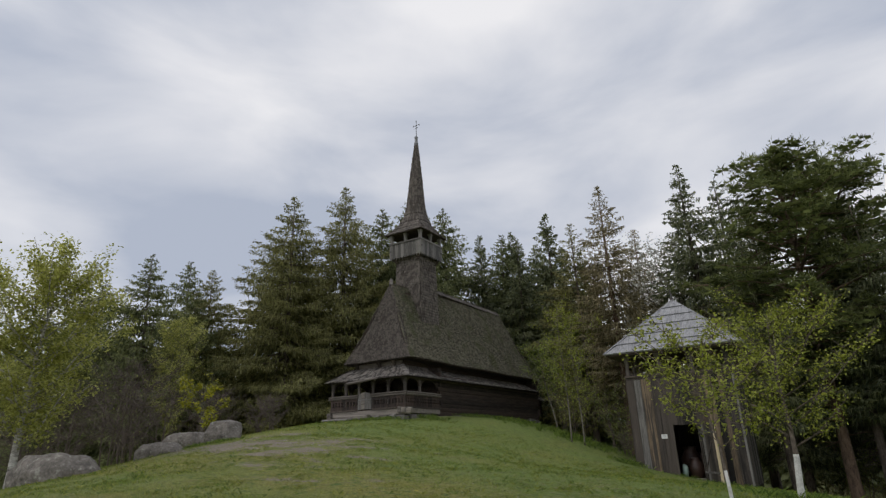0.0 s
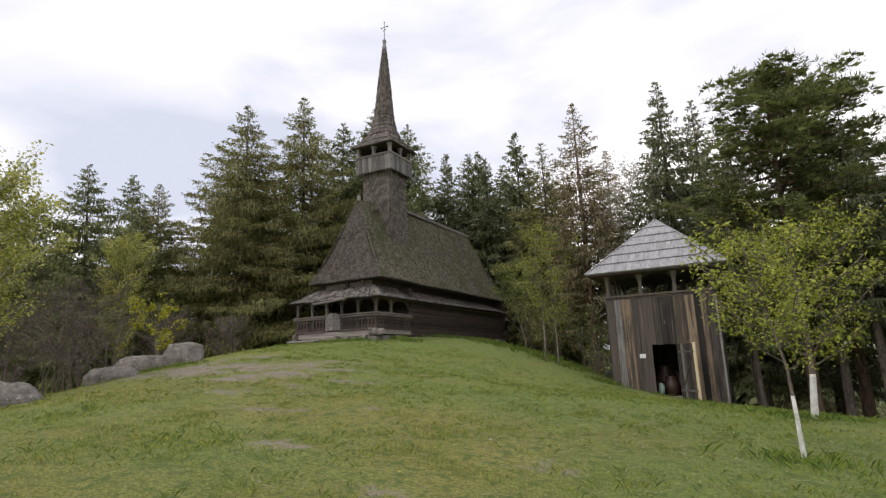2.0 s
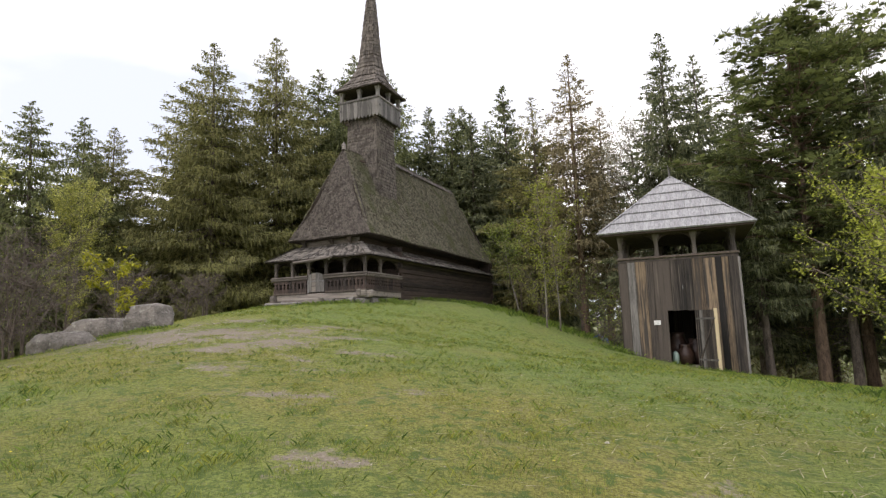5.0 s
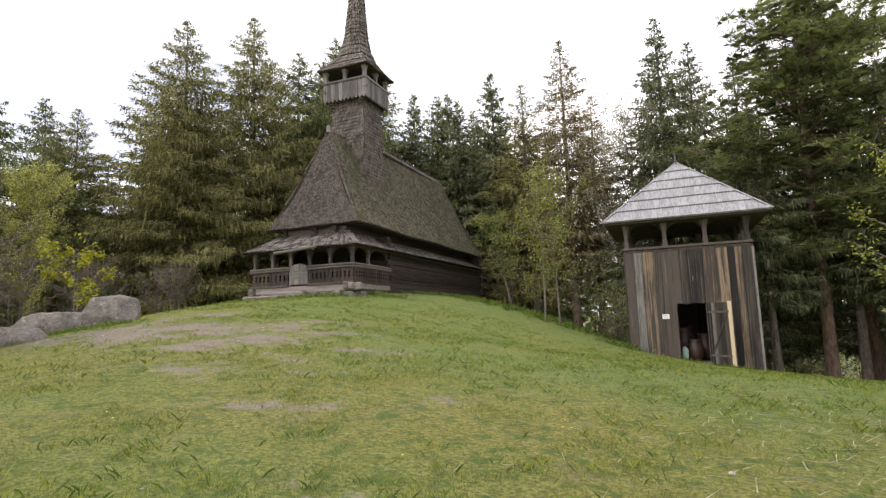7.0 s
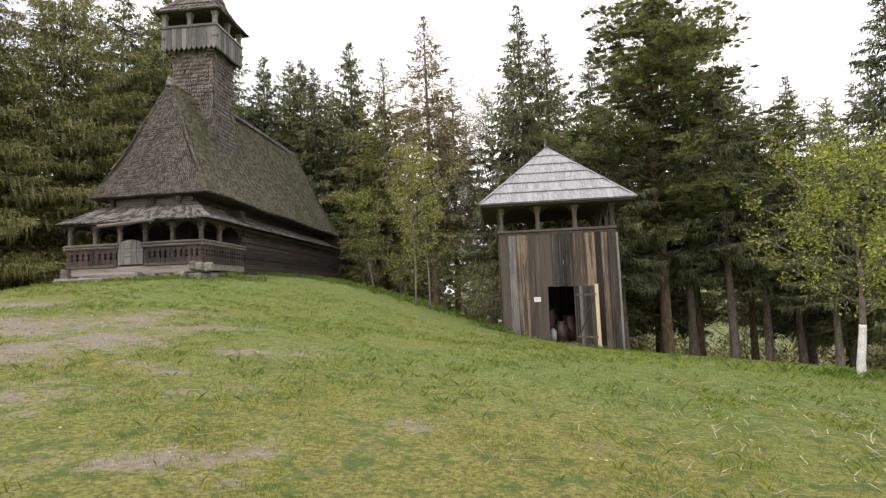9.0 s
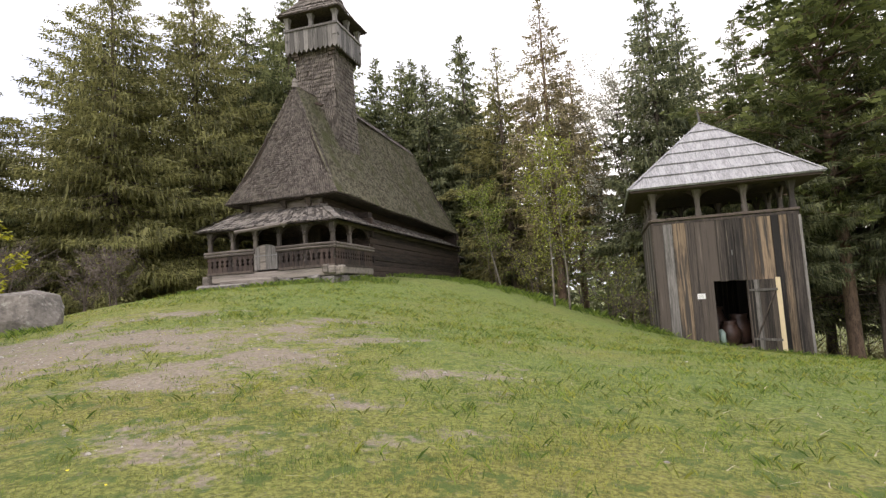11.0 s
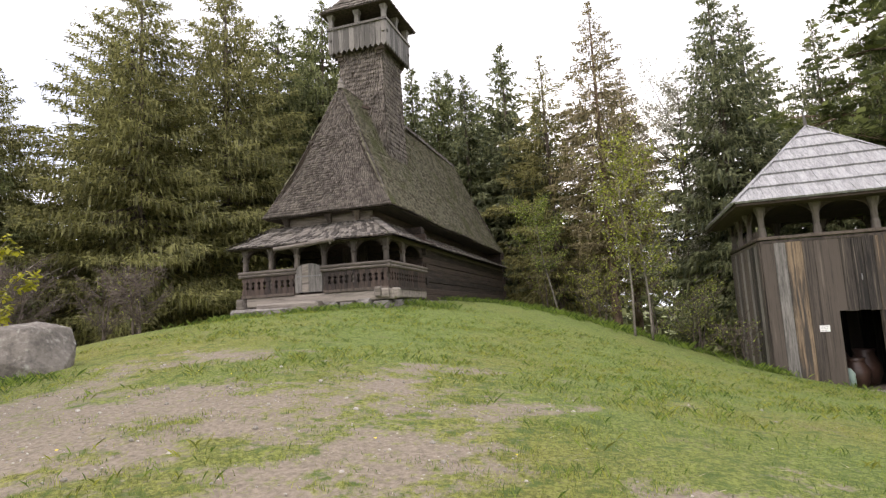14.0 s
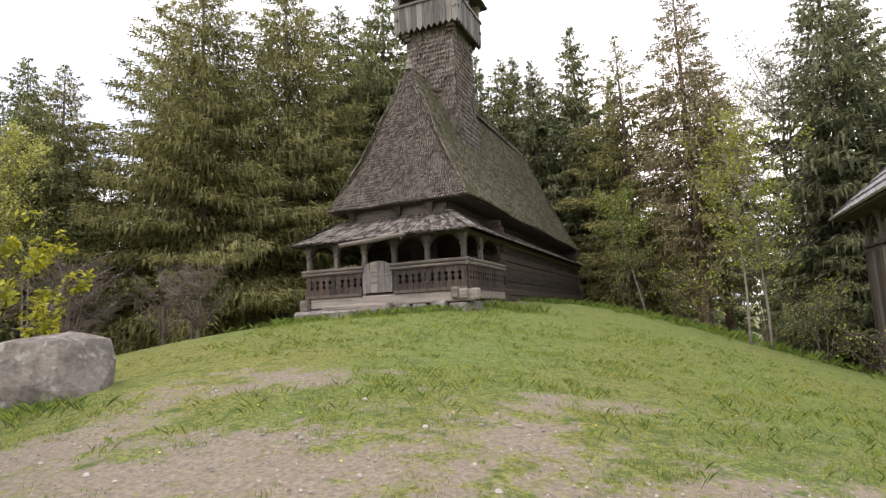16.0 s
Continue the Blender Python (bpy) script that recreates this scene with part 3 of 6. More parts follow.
def broadleaf(height, radius, seed, base=0.09, first=0.25, limbs=16, leaves=5000, size=0.09, lean=(0, 0), upright=0.5, twiggy=3, cluster=0.22, stems=1, oval=0.6):
    """A leafing tree: trunk, limbs and twigs, with single leaves held along the twigs."""
    rng = random.Random(seed)
    trunk, crown, twigs = Build(), Build(), []
    for s in range(stems):
        off = Vector((rng.uniform(-0.15, 0.15), rng.uniform(-0.15, 0.15), 0)) * (stems > 1)
        tilt = Vector((lean[0], lean[1], 0)) + off * 2.2
        def axis(q):
            return off + tilt * q * height * 0.3 + Vector((0.05 * math.sin(q * 7 + seed + s), 0.05 * math.cos(q * 6 + s), q * height)) * 1.0
        r = base / (1 + 0.5 * (stems > 1))
        trunk.tube([axis(0) - Vector((0, 0, 0.3))] + [axis(q) for q in (0.06, 0.2, 0.4, 0.6, 0.8, 0.97)], [r * 1.3, r, r * 0.85, r * 0.62, r * 0.42, r * 0.22, 0.008], 8)
        for w in range(limbs // stems):
            f = first + (0.96 - first) * (w + rng.random()) / (limbs // stems)
            q = (f - first) / (1 - first)
            reach = radius * (math.sin((0.12 + 0.88 * q) * math.pi) ** oval) * rng.uniform(0.7, 1.15) + 0.15
            ang = w * 2.4 + rng.uniform(-0.4, 0.4)
            out = Vector((math.cos(ang), math.sin(ang), 0))
            a = axis(f * 0.97)
            pts = [a, a + out * reach * 0.45 + Vector((0, 0, reach * upright * 0.35)), a + out * reach + Vector((0, 0, reach * upright * rng.uniform(0.7, 1.3)))]
            trunk.tube(pts, [r * 0.4 * (1.1 - f * 0.7), r * 0.25 * (1.1 - f * 0.6), 0.006], 5)
            for k in range(twiggy * 3):
                u = rng.uniform(0.2, 1.0)
                p = pts[0].lerp(pts[1], u * 2) if u < 0.5 else pts[1].lerp(pts[2], u * 2 - 1)
                d = (Vector((rng.gauss(0, 1), rng.gauss(0, 1), rng.gauss(0.35, 0.6))).normalized() + out * 0.5).normalized()
                e = p + d * rng.uniform(0.25, 0.6) * max(0.5, reach * 0.5)
                trunk.tube([p, e], [0.008, 0.003], 3)
                twigs.append((p, e))
    for _ in range(leaves):
        p, e = rng.choice(twigs)
        c = p.lerp(e, rng.uniform(0.15, 1.08)) + Vector((rng.gauss(0, cluster), rng.gauss(0, cluster), rng.gauss(0, cluster))) * 0.5
        way = Vector((rng.gauss(0, 1), rng.gauss(0, 1), rng.gauss(-0.2, 0.7))).normalized()
        spray(crown, rng, c, way, size * rng.uniform(0.7, 1.3), size * rng.uniform(0.6, 1.0), size * 0.15)
    return trunk, crown


def plant(kind, name, x, y, trunk_crown, bark, foliage, label, category="tree", group="", turn=0.0, smooth_trunk=True):
    z = ground_z(x, y)
    ob = thing(name, (x, y, z), label, category, group)
    trunk, crown = trunk_crown
    for n, b, mat, s in (("trunk", trunk, bark, smooth_trunk), ("crown", crown, foliage, False)):
        o = new(n, b.mesh(n, mat, (0, 0, 0), s))
        o.parent = ob
        ORIGIN[o.name] = Vector((0, 0, 0))
        tagged(o, kind="stuff" if n == "crown" else "")
    ob.rotation_euler = (0, 0, turn)
    return ob


def limewash(ob, trunk_build, height, label="white limewash on the lower trunk"):
    """A painted skin over the lowest rings of a trunk."""
    rings = [trunk_build.v[k * 8:(k + 1) * 8] for k in range(7)]
    b, grown = Build(), []
    for r in rings:
        c = sum((Vector(p) for p in r), Vector()) / 8
        grown.append((c, [c + (Vector(p) - c) * 1.06 for p in r]))
    use = [g for c, g in grown if c.z < height]
    nxt = [(c, g) for c, g in grown if c.z >= height][0]
    prev = [(c, g) for c, g in grown if c.z < height][-1]
    f = (height - prev[0].z) / (nxt[0].z - prev[0].z)
    use.append([p.lerp(q, f) for p, q in zip(prev[1], nxt[1])])
    b.solid(use)
    o = new("limewash", b.mesh("limewash", LIMEWASH, (0, 0, 0), True))
    o.parent = ob
    tagged(o, label)


def again(ob, x, y, size, turn, tall=1.0, label=""):
    made = copy_thing(ob, pose(x, y, ground_z(x, y), 0, 0, turn))
    made.scale = (size, size, size * tall)
    return tagged(made, label)


# ---- the wood round the church ----
hero = plant("spruce", "spruce_tree", -31.9, 28.4, conifer(20.1, 6.9, 11, bare=0.02, whorls=58, arms=8, twigs=270, hang=0.27, belly=1.5, twig=0.36, wide=0.062, fill=9, ragged=0.24), BARK, NEEDLE_WARM, "tall dense spruce with hanging olive green twigs", group="spruces beside the church")
full = plant("spruce", "spruce_tree", -30.7, 37.7, conifer(21.5, 6.4, 23, bare=0.04, whorls=48, arms=8, twigs=112, hang=0.28, belly=1.9, twig=0.5, wide=0.095, fill=8, ragged=0.2), BARK, NEEDLE, "tall green spruce with a broad pointed crown", group="spruces beside the church")
DARK = "dark spruce standing behind the birches"
for x, y, s, t, tall in ((-30.6, 33.2, 1.08, 80, 1.02), (-36.2, 24.6, 0.72, 140, 1.0)):
    again(hero, x, y, s, t, tall)
for x, y, s, t, tall, lab in ((-31.0, 42.5, 1.0, 60, 1.06, ""), (-28.4, 39.6, 1.04, 310, 1.0, ""), (-26.3, 43.2, 1.0, 130, 1.0, ""), (-24.8, 37.0, 0.75, 20, 1.0, ""), (-22.3, 46.5, 0.88, 40, 1.0, ""), (-35.6, 19.7, 0.66, 200, 1.02, DARK), (-35.2, 22.4, 0.56, 20, 1.02, DARK), (-39.0, 17.0, 0.62, 300, 1.0, DARK),
                              (-41.0, 26.0, 0.8, 250, 1.0, ""), (-46.0, 22.0, 0.75, 170, 1.0, DARK), (-38.0, 34.0, 0.95, 110, 1.0, ""), (-20.0, 51.0, 0.9, 210, 1.0, "")):
    again(full, x, y, s, t, tall, lab)
airy = plant("spruce", "spruce_tree", -16.5, 45.7, conifer(20.5, 4.4, 31, whorls=44, arms=7, twigs=72, hang=0.15, thin=0.12, rise=0.5, belly=1.5, twig=0.6, wide=0.12, fill=8, ragged=0.25), BARK, NEEDLE_DARK, "slender open spruce with a thin crown", group="spruces beyond the nave")
for x, y, s, t, tall in ((-23.5, 44.8, 0.9, 70, 0.98), (-22.1, 47.8, 0.95, 170, 1.0), (-19.4, 44.2, 0.84, 250, 1.0), (-14.6, 48.5, 0.9, 15, 1.0), (-18.2, 52.0, 0.95, 100, 1.0)):
    again(airy, x, y, s, t, tall)
larch = plant("larch", "larch_tree", -10.4, 41.2, conifer(21.2, 3.9, 41, bare=0.27, whorls=46, arms=8, twigs=80, hang=0.2, thin=0.1, rise=0.25, belly=1.9, twig=0.42, wide=0.07, fill=1, ragged=0.3, dead=40), BARK_PINE, NEEDLE_LARCH, "tall larch with sparse brownish needles", group="larches")
again(larch, -9.2, 44.6, 0.92, 120)
fresh = plant("larch", "larch_tree", -13.6, 43.2, conifer(18.6, 4.2, 43, bare=0.1, whorls=44, arms=8, twigs=80, hang=0.15, thin=0.1, rise=0.3, belly=2.0, twig=0.45, wide=0.07, fill=1, ragged=0.3, dead=20), BARK, NEEDLE_NEW, "larch with fresh yellow green needles", group="larches")
dark = plant("spruce", "spruce_tree", -4.0, 39.5, conifer(22.4, 5.2, 51, bare=0.14, whorls=50, arms=8, twigs=120, hang=0.24, belly=1.5, twig=0.46, wide=0.09, fill=6, ragged=0.2, dead=30), BARK, NEEDLE_DARK, "tall dark spruce with a pointed crown", group="dark spruces")
for x, y, s, t, tall in ((-2.2, 42.7, 1.0, 90, 1.0), (3.5, 40.0, 0.85, 200, 1.0), (10.2, 35.8, 0.72, 300, 1.0), (10.6, 28.8, 0.78, 120, 1.0), (14.5, 40.0, 0.75, 60, 1.0), (17.5, 33.5, 0.7, 20, 1.0), (-0.2, 37.0, 0.8, 310, 1.0)):
    again(dark, x, y, s, t, tall)
bare_spruce = plant("spruce", "spruce_tree", 3.0, 32.3, conifer(14.5, 3.2, 53, bare=0.3, whorls=34, arms=7, twigs=130, hang=0.3, thin=0.2, belly=1.6, twig=0.36, wide=0.055, fill=3, ragged=0.28, dead=45), BARK, NEEDLE_DARK, "spruce with a bare lower trunk at the meadow edge", group="spruces along the meadow edge")
for x, y, s, t in ((-0.6, 30.4, 0.85, 80), (4.3, 30.8, 0.95, 160), (6.0, 31.3, 0.85, 240), (7.6, 31.6, 0.8, 20), (7.4, 28.4, 0.72, 300), (9.5, 31.0, 0.85, 100)):
    again(bare_spruce, x, y, s, t)
big_pine = plant("pine", "pine_tree", 1.6, 31.7, pine(17.6, 5.6, 61, 0.3), BARK_PINE, NEEDLE_PINE, "large spreading pine with a thick grey-brown trunk", group="pines")
for x, y, s, t in ((4.0, 34.4, 1.02, 140), (6.6, 34.2, 0.68, 250)):
    again(big_pine, x, y, s, t)


def far_wood():
    """The far edge of the wood, closing the view between the trunks."""
    r = random.Random(17)
    b = Build()
    spots = [(r.uniform(-62, 8), r.uniform(56, 74)) for _ in range(64)] + [(r.uniform(-70, -50), r.uniform(8, 55)) for _ in range(34)] + [(r.uniform(14, 70), r.uniform(85, 110)) for _ in range(26)]
    for x, y in spots:
        if -18 < x < -1 and r.random() < 0.6:
            continue
        z, h = ground_z(x, y), r.uniform(9, 16)
        rad = h * 0.22
        for _ in range(330):
            f = r.random() ** 1.3
            a = r.uniform(0, math.tau)
            q = rad * (1 - f) ** 0.8 * r.uniform(0.2, 1.0)
            way = Vector((math.cos(a), math.sin(a), -0.25))
            spray(b, r, Vector((x + q * math.cos(a), y + q * math.sin(a), z + f * h)), way, r.uniform(0.9, 1.7), r.uniform(0.5, 0.9), 0.3)
    single("far_wood", b, NEEDLE, (0, 60, 0), "dense dark far edge of the wood", "wood", kind="stuff")


far_wood()


def undergrowth():
    """Brown and olive scrub on the floor of the wood beyond the meadow edge."""
    r = random.Random(29)
    b = Build()
    for _ in range(420):
        x, y = r.uniform(0, 34), r.uniform(35, 60)
        h, z = r.uniform(0.5, 2.0), ground_z(x, y)
        for _ in range(34):
            a, q = r.uniform(0, math.tau), r.random() ** 0.7
            way = Vector((math.cos(a) * 0.6, math.sin(a) * 0.6, r.uniform(0.1, 1.0))).normalized()
            shoot(b, r, Vector((x + h * 0.7 * q * math.cos(a), y + h * 0.7 * q * math.sin(a), z + h * r.random() ** 1.3)), way, r.uniform(0.25, 0.6), r.uniform(0.04, 0.1), 0.0)
    single("undergrowth", b, SCRUB, (16, 46, 0), "low brown and olive scrub under the trees", "undergrowth", kind="stuff")


undergrowth()

# ---- smaller trees and shrubs ----
def leafy(name, x, y, args, bark, foliage, label, category="tree", turn=0.0, group=""):
    return plant("tree", name, x, y, broadleaf(**args), bark, foliage, label, category, group, turn)


leafy("birch_tree", -19.6, 6.9, dict(height=7.0, radius=2.3, seed=71, base=0.12, first=0.18, limbs=36, leaves=23000, size=0.1, lean=(0.12, 0.1), upright=0.8, twiggy=6, cluster=0.3), BARK_BIRCH, LEAF_BIRCH, "silver birch with bright young leaves")
leafy("birch_tree", -31.6, 19.4, dict(height=8.6, radius=1.7, seed=72, base=0.06, first=0.15, limbs=42, leaves=14000, size=0.085, lean=(0.05, 0), upright=1.3, twiggy=7, stems=3, cluster=0.2), BARK_PALE, LEAF_BIRCH, "slender multi-stemmed birch just coming into leaf")
leafy("maple_tree", -23.4, 16.0, dict(height=2.9, radius=1.25, seed=73, base=0.04, first=0.2, limbs=16, leaves=1000, size=0.14, upright=0.7, twiggy=2, stems=2, cluster=0.1), BARK_PALE, LEAF_MAPLE, "young maple with clusters of yellow-green leaves")
wb = dict(height=3.0, radius=0.95, seed=74, base=0.03, first=0.4, limbs=16, leaves=2300, size=0.062, lean=(-0.42, 0.05), upright=0.75, twiggy=5, cluster=0.14)
tc = broadleaf(**wb)
apple = plant("apple", "apple_tree", -0.52, 8.8, tc, BARK, LEAF_APPLE, "young apple tree with leaning limewashed trunk", group="apple trees")
limewash(apple, tc[0], 0.85)
tc = broadleaf(height=4.3, radius=1.9, seed=75, base=0.068, first=0.26, limbs=22, leaves=6800, size=0.064, lean=(0.08, -0.1), upright=0.75, twiggy=6, cluster=0.18)
apple_old = plant("apple", "apple_tree", 0.1, 14.7, tc, BARK, LEAF_APPLE, "old apple tree with limewashed forked trunk", group="apple trees")
limewash(apple_old, tc[0], 0.95)
for x, y, seed, h in ((-9.7, 27.1, 81, 7.2), (-9.2, 27.4, 82, 6.6)):
    leafy("ash_tree", x, y, dict(height=h, radius=1.3, seed=seed, base=0.04, first=0.28, limbs=20, leaves=1900, size=0.085, lean=(-0.06, 0), upright=0.9, twiggy=4, cluster=0.3), BARK_PALE, LEAF_APPLE, "slender young tree with pale trunk and new leaves", group="slender trees by the bell tower")
leafy("leaning_tree", -12.9, 33.4, dict(height=5.4, radius=1.4, seed=83, base=0.05, first=0.4, limbs=14, leaves=2600, size=0.09, lean=(-0.55, 0), upright=0.8, twiggy=4, cluster=0.3), BARK_PALE, LEAF_BUSH, "thin leaning sapling with a pale trunk")
leafy("cherry_tree", -6.6, 40.0, dict(height=16.0, radius=3.4, seed=84, base=0.16, first=0.3, limbs=34, leaves=9000, size=0.14, lean=(0.1, 0), upright=0.9, twiggy=6, cluster=0.4), BARK, LEAF_PALE, "tall thin tree with pale blossom")
for x, y, seed, h, r, mat in ((-7.6, 29.0, 85, 2.2, 1.3, LEAF_BUSH), (-10.8, 30.5, 86, 2.0, 1.2, LEAF_APPLE), (-8.8, 31.5, 87, 3.2, 1.6, LEAF_BUSH), (-11.6, 35.0, 88, 3.0, 1.6, LEAF_APPLE), (-6.9, 33.0, 89, 3.0, 1.5, LEAF_APPLE), (2.2, 34.5, 91, 2.6, 1.4, LEAF_BUSH), (5.4, 33.8, 92, 2.4, 1.3, LEAF_BUSH), (8.6, 33.0, 93, 2.8, 1.4, LEAF_BUSH), (-13.9, 37.5, 94, 4.0, 1.6, LEAF_BUSH), (4.2, 38.0, 95, 3.4, 1.8, LEAF_BUSH), (7.4, 37.0, 96, 3.0, 1.8, LEAF_APPLE), (10.6, 36.4, 97, 3.2, 1.8, LEAF_BUSH), (13.6, 34.5, 98, 3.0, 1.8, LEAF_BUSH), (1.2, 38.6, 99, 3.0, 1.6, LEAF_BUSH)):
    leafy("bush", x, y, dict(height=h, radius=r, seed=seed, base=0.035, first=0.08, limbs=18, leaves=650, size=0.08, upright=0.8, twiggy=5, stems=3, cluster=0.22), TWIG, mat, "leafing bush at the edge of the wood", "bush", group="bushes at the wood edge")
for x, y, seed, h in ((-21.6, 11.2, 101, 3.0), (-23.0, 12.4, 102, 4.2), (-24.2, 10.6, 103, 3.6), (-25.6, 12.9, 104, 4.4), (-22.6, 8.6, 105, 3.2), (-27.0, 16.0, 106, 3.4), (-27.4, 10.0, 107, 4.0), (-26.2, 18.6, 108, 2.8), (-29.0, 13.0, 109, 4.2), (-24.8, 20.2, 110, 2.0), (-21.9, 18.8, 111, 1.6), (-28.2, 19.6, 112, 3.2), (-31.5, 22.0, 113, 3.6), (-33.2, 24.4, 114, 3.6)):
    leafy("bare_shrub", x, y, dict(height=h, radius=h * 0.42, seed=seed, base=0.05, first=0.06, limbs=36, leaves=130, size=0.06, upright=0.7, twiggy=8, stems=3, cluster=0.3), TWIG, LEAF_BUSH, "brown leafless shrub with tangled twigs", "shrub", group="leafless shrubs")
brush = leafy("brushwood", -6.75, 26.4, dict(height=1.2, radius=0.8, seed=120, base=0.02, first=0.05, limbs=20, leaves=250, size=0.07, upright=0.7, twiggy=6, stems=3, cluster=0.2), TWIG, LEAF_BUSH, "dry brown brushwood against the bell tower", "shrub")


# ---- the wooden church ----
def one_shingle(b, rng, a, c, d, e, thick, point):
    nrm = (c - a).cross(d - a)
    nrm = nrm.normalized() if nrm.length > 1e-9 else Vector((0, 0, 1))
    lift = nrm * (thick * rng.uniform(0.8, 1.9) + 0.006)
    low = nrm * 0.002
    cut = (d - a) * point * 0.35
    tip = (a + c) / 2
    top = [a + cut + lift, tip + lift, c + cut + lift, e + low, d + low]
    bot = [a + cut + low, tip + low, c + cut + low]
    i = len(b.v)
    b.v.extend(tuple(p) for p in top + bot)
    b.f.extend(((i, i + 1, i + 2, i + 3, i + 4), (i, i + 5, i + 6, i + 1), (i + 1, i + 6, i + 7, i + 2), (i, i + 4, i + 5), (i + 2, i + 7, i + 3)))


def shingles(b, rng, surface, width_at, rows, pitch, thick=0.022, lap=1.7, point=0.4, sag=0.0, skip=0.01):
    """Courses of split shingles over a surface(u, v) with v running up the slope; each one a thin tapered slab with a cut tip."""
    for r in range(rows):
        v0, v1 = r / rows, min(1.0, (r + lap) / rows)
        n = max(1, int(round(width_at((v0 + v1) / 2) / pitch)))
        shift = rng.random()
        for k in range(-1, n + 1):
            u0, u1 = (k + shift) / n, (k + shift + rng.uniform(0.8, 0.93)) / n
            u0, u1 = max(0.0, u0), min(1.0, u1)
            if u1 - u0 < 0.25 / n or rng.random() < skip:
                continue
            dv = rng.uniform(-0.2, 0.2) / rows
            lo = max(0, v0 + dv)
            one_shingle(b, rng, surface(u0, lo), surface(u1, lo), surface(u0, v1), surface(u1, v1), thick, point)


def slope(bl, br, tr, tl, flare=0.0, wave=0.0, seed=0):
    """A roof face: straight eave and ridge, with a flare at the foot and slight unevenness."""
    bl, br, tr, tl = (Vector(p) for p in (bl, br, tr, tl))
    nrm = (br - bl).cross(tl + tr - bl - br).normalized()
    def at(u, v):
        p = bl.lerp(br, u).lerp(tl.lerp(tr, u), v)
        dip = -flare * math.sin(min(1.0, v * 1.15) * math.pi) * (1 - v * 0.4)
        return p + nrm * (dip + wave * noise.noise(Vector((u * 5 + seed, v * 4, seed))))
    def wide(v):
        return (at(1, v) - at(0, v)).length
    return at, wide


def skin(b, at, nu=10, nv=8, drop=0.03):
    """The boarding under the shingles."""
    for i in range(nu):
        for j in range(nv):
            q = [at(i / nu, j / nv), at((i + 1) / nu, j / nv), at((i + 1) / nu, (j + 1) / nv), at(i / nu, (j + 1) / nv)]
            nrm = (q[1] - q[0]).cross(q[3] - q[0] + q[2] - q[1])
            nrm = nrm.normalized() * drop if nrm.length > 1e-9 else Vector()
            b.face(*[p - nrm * 0.2 for p in q])
            b.face(*[p - nrm * 1.6 for p in reversed(q)])


CX = -18.72                      # middle line of the nave
PW, PE, PF = -21.5, -16.5, 22.46  # porch sides and front
PB = 25.55                       # back of the porch
NB = 39.2                        # east end of the nave
BASE = 3.2
church = thing("wooden_church", (CX, 30.0, BASE), "old dark log church with steep shingled roof and spire", "church")
rng = random.Random(5)


def log_wall(name, a, b_, z0, z1, n, depth, label=""):
    """Stacked hewn logs between two points of the plan."""
    a, b_ = Vector((*a, 0)), Vector((*b_, 0))
    along = (b_ - a).normalized()
    out = along.cross(Vector((0, 0, 1)))
    core = Build()
    core.solid([[a - out * depth, b_ - out * depth, b_ - out * depth * 0.3, a - out * depth * 0.3], [p + Vector((0, 0, z1 - z0)) for p in (a - out * depth, b_ - out * depth, b_ - out * depth * 0.3, a - out * depth * 0.3)]])
    core.v = [(x, y, z + z0) for x, y, z in core.v]
    wall = part(name, core, OLD_LOG, church, label)
    h = (z1 - z0) / n
    for k in range(n):
        lb = Build()
        zz, d = z0 + k * h, rng.uniform(-0.012, 0.012)
        ends = []
        for p, s in ((a, -0.14 * (k % 2)), (b_, 0.14 * (k % 2))):
            q = p + along * s
            j = rng.uniform(-0.012, 0.012)
            prof = ((-0.3, 0.004), (0.0, 0.004), (0.012, 0.02), (0.016, h * 0.5), (0.012, h - 0.02), (0.0, h - 0.004), (-0.3, h - 0.004))
            ends.append([q + out * (o * 1.0 + d if o > -0.2 else -depth * 0.4) + Vector((0, 0, zz + w + j)) for o, w in prof])
        lb.solid(ends)
        part("log", lb, OLD_LOG, wall)
    return wall


# stone footing and sill beams
stone_rng = random.Random(8)


def footing(x0, x1, y0, y1, n, along_x):
    for k in range(n):
        f0, f1 = k / n + 0.01, (k + 1) / n - 0.01
        b = Build()
        h = stone_rng.uniform(0.1, 0.2)
        if along_x:
            b.box((x0 + (x1 - x0) * f0, y0, BASE - 0.35), (x0 + (x1 - x0) * f1, y1 + stone_rng.uniform(-0.05, 0.05), BASE + h), 0.05)
        else:
            b.box((x0, y0 + (y1 - y0) * f0, BASE - 0.35), (x1 + stone_rng.uniform(-0.05, 0.05), y0 + (y1 - y0) * f1, BASE + h), 0.05)
        b.v = [(x + stone_rng.uniform(-0.03, 0.03), y + stone_rng.uniform(-0.03, 0.03), z + stone_rng.uniform(-0.03, 0.03)) for x, y, z in b.v]
        part("footing_stone", b, STEP_STONE, church)


footing(PW + 0.1, PE + 0.1, PF - 0.2, PF + 0.2, 9, True)
footing(PE - 0.25, PE + 0.12, PF + 0.3, NB, 16, False)
part("sill_beam", Build().box((PW + 0.17, PF - 0.1, BASE + 0.14), (PE + 0.22, PF + 0.16, BASE + 0.43), 0.03), SILL_WOOD, church, "bleached hewn sill beam")
part("sill_beam", Build().box((PE - 0.14, PF - 0.22, BASE + 0.2), (PE + 0.1, PB, BASE + 0.46), 0.03), SILL_WOOD, church)
part("sill_beam", Build().box((PW - 0.04, PF + 0.11, BASE + 0.12), (PW + 0.2, PB, BASE + 0.44), 0.03), SILL_WOOD, church)
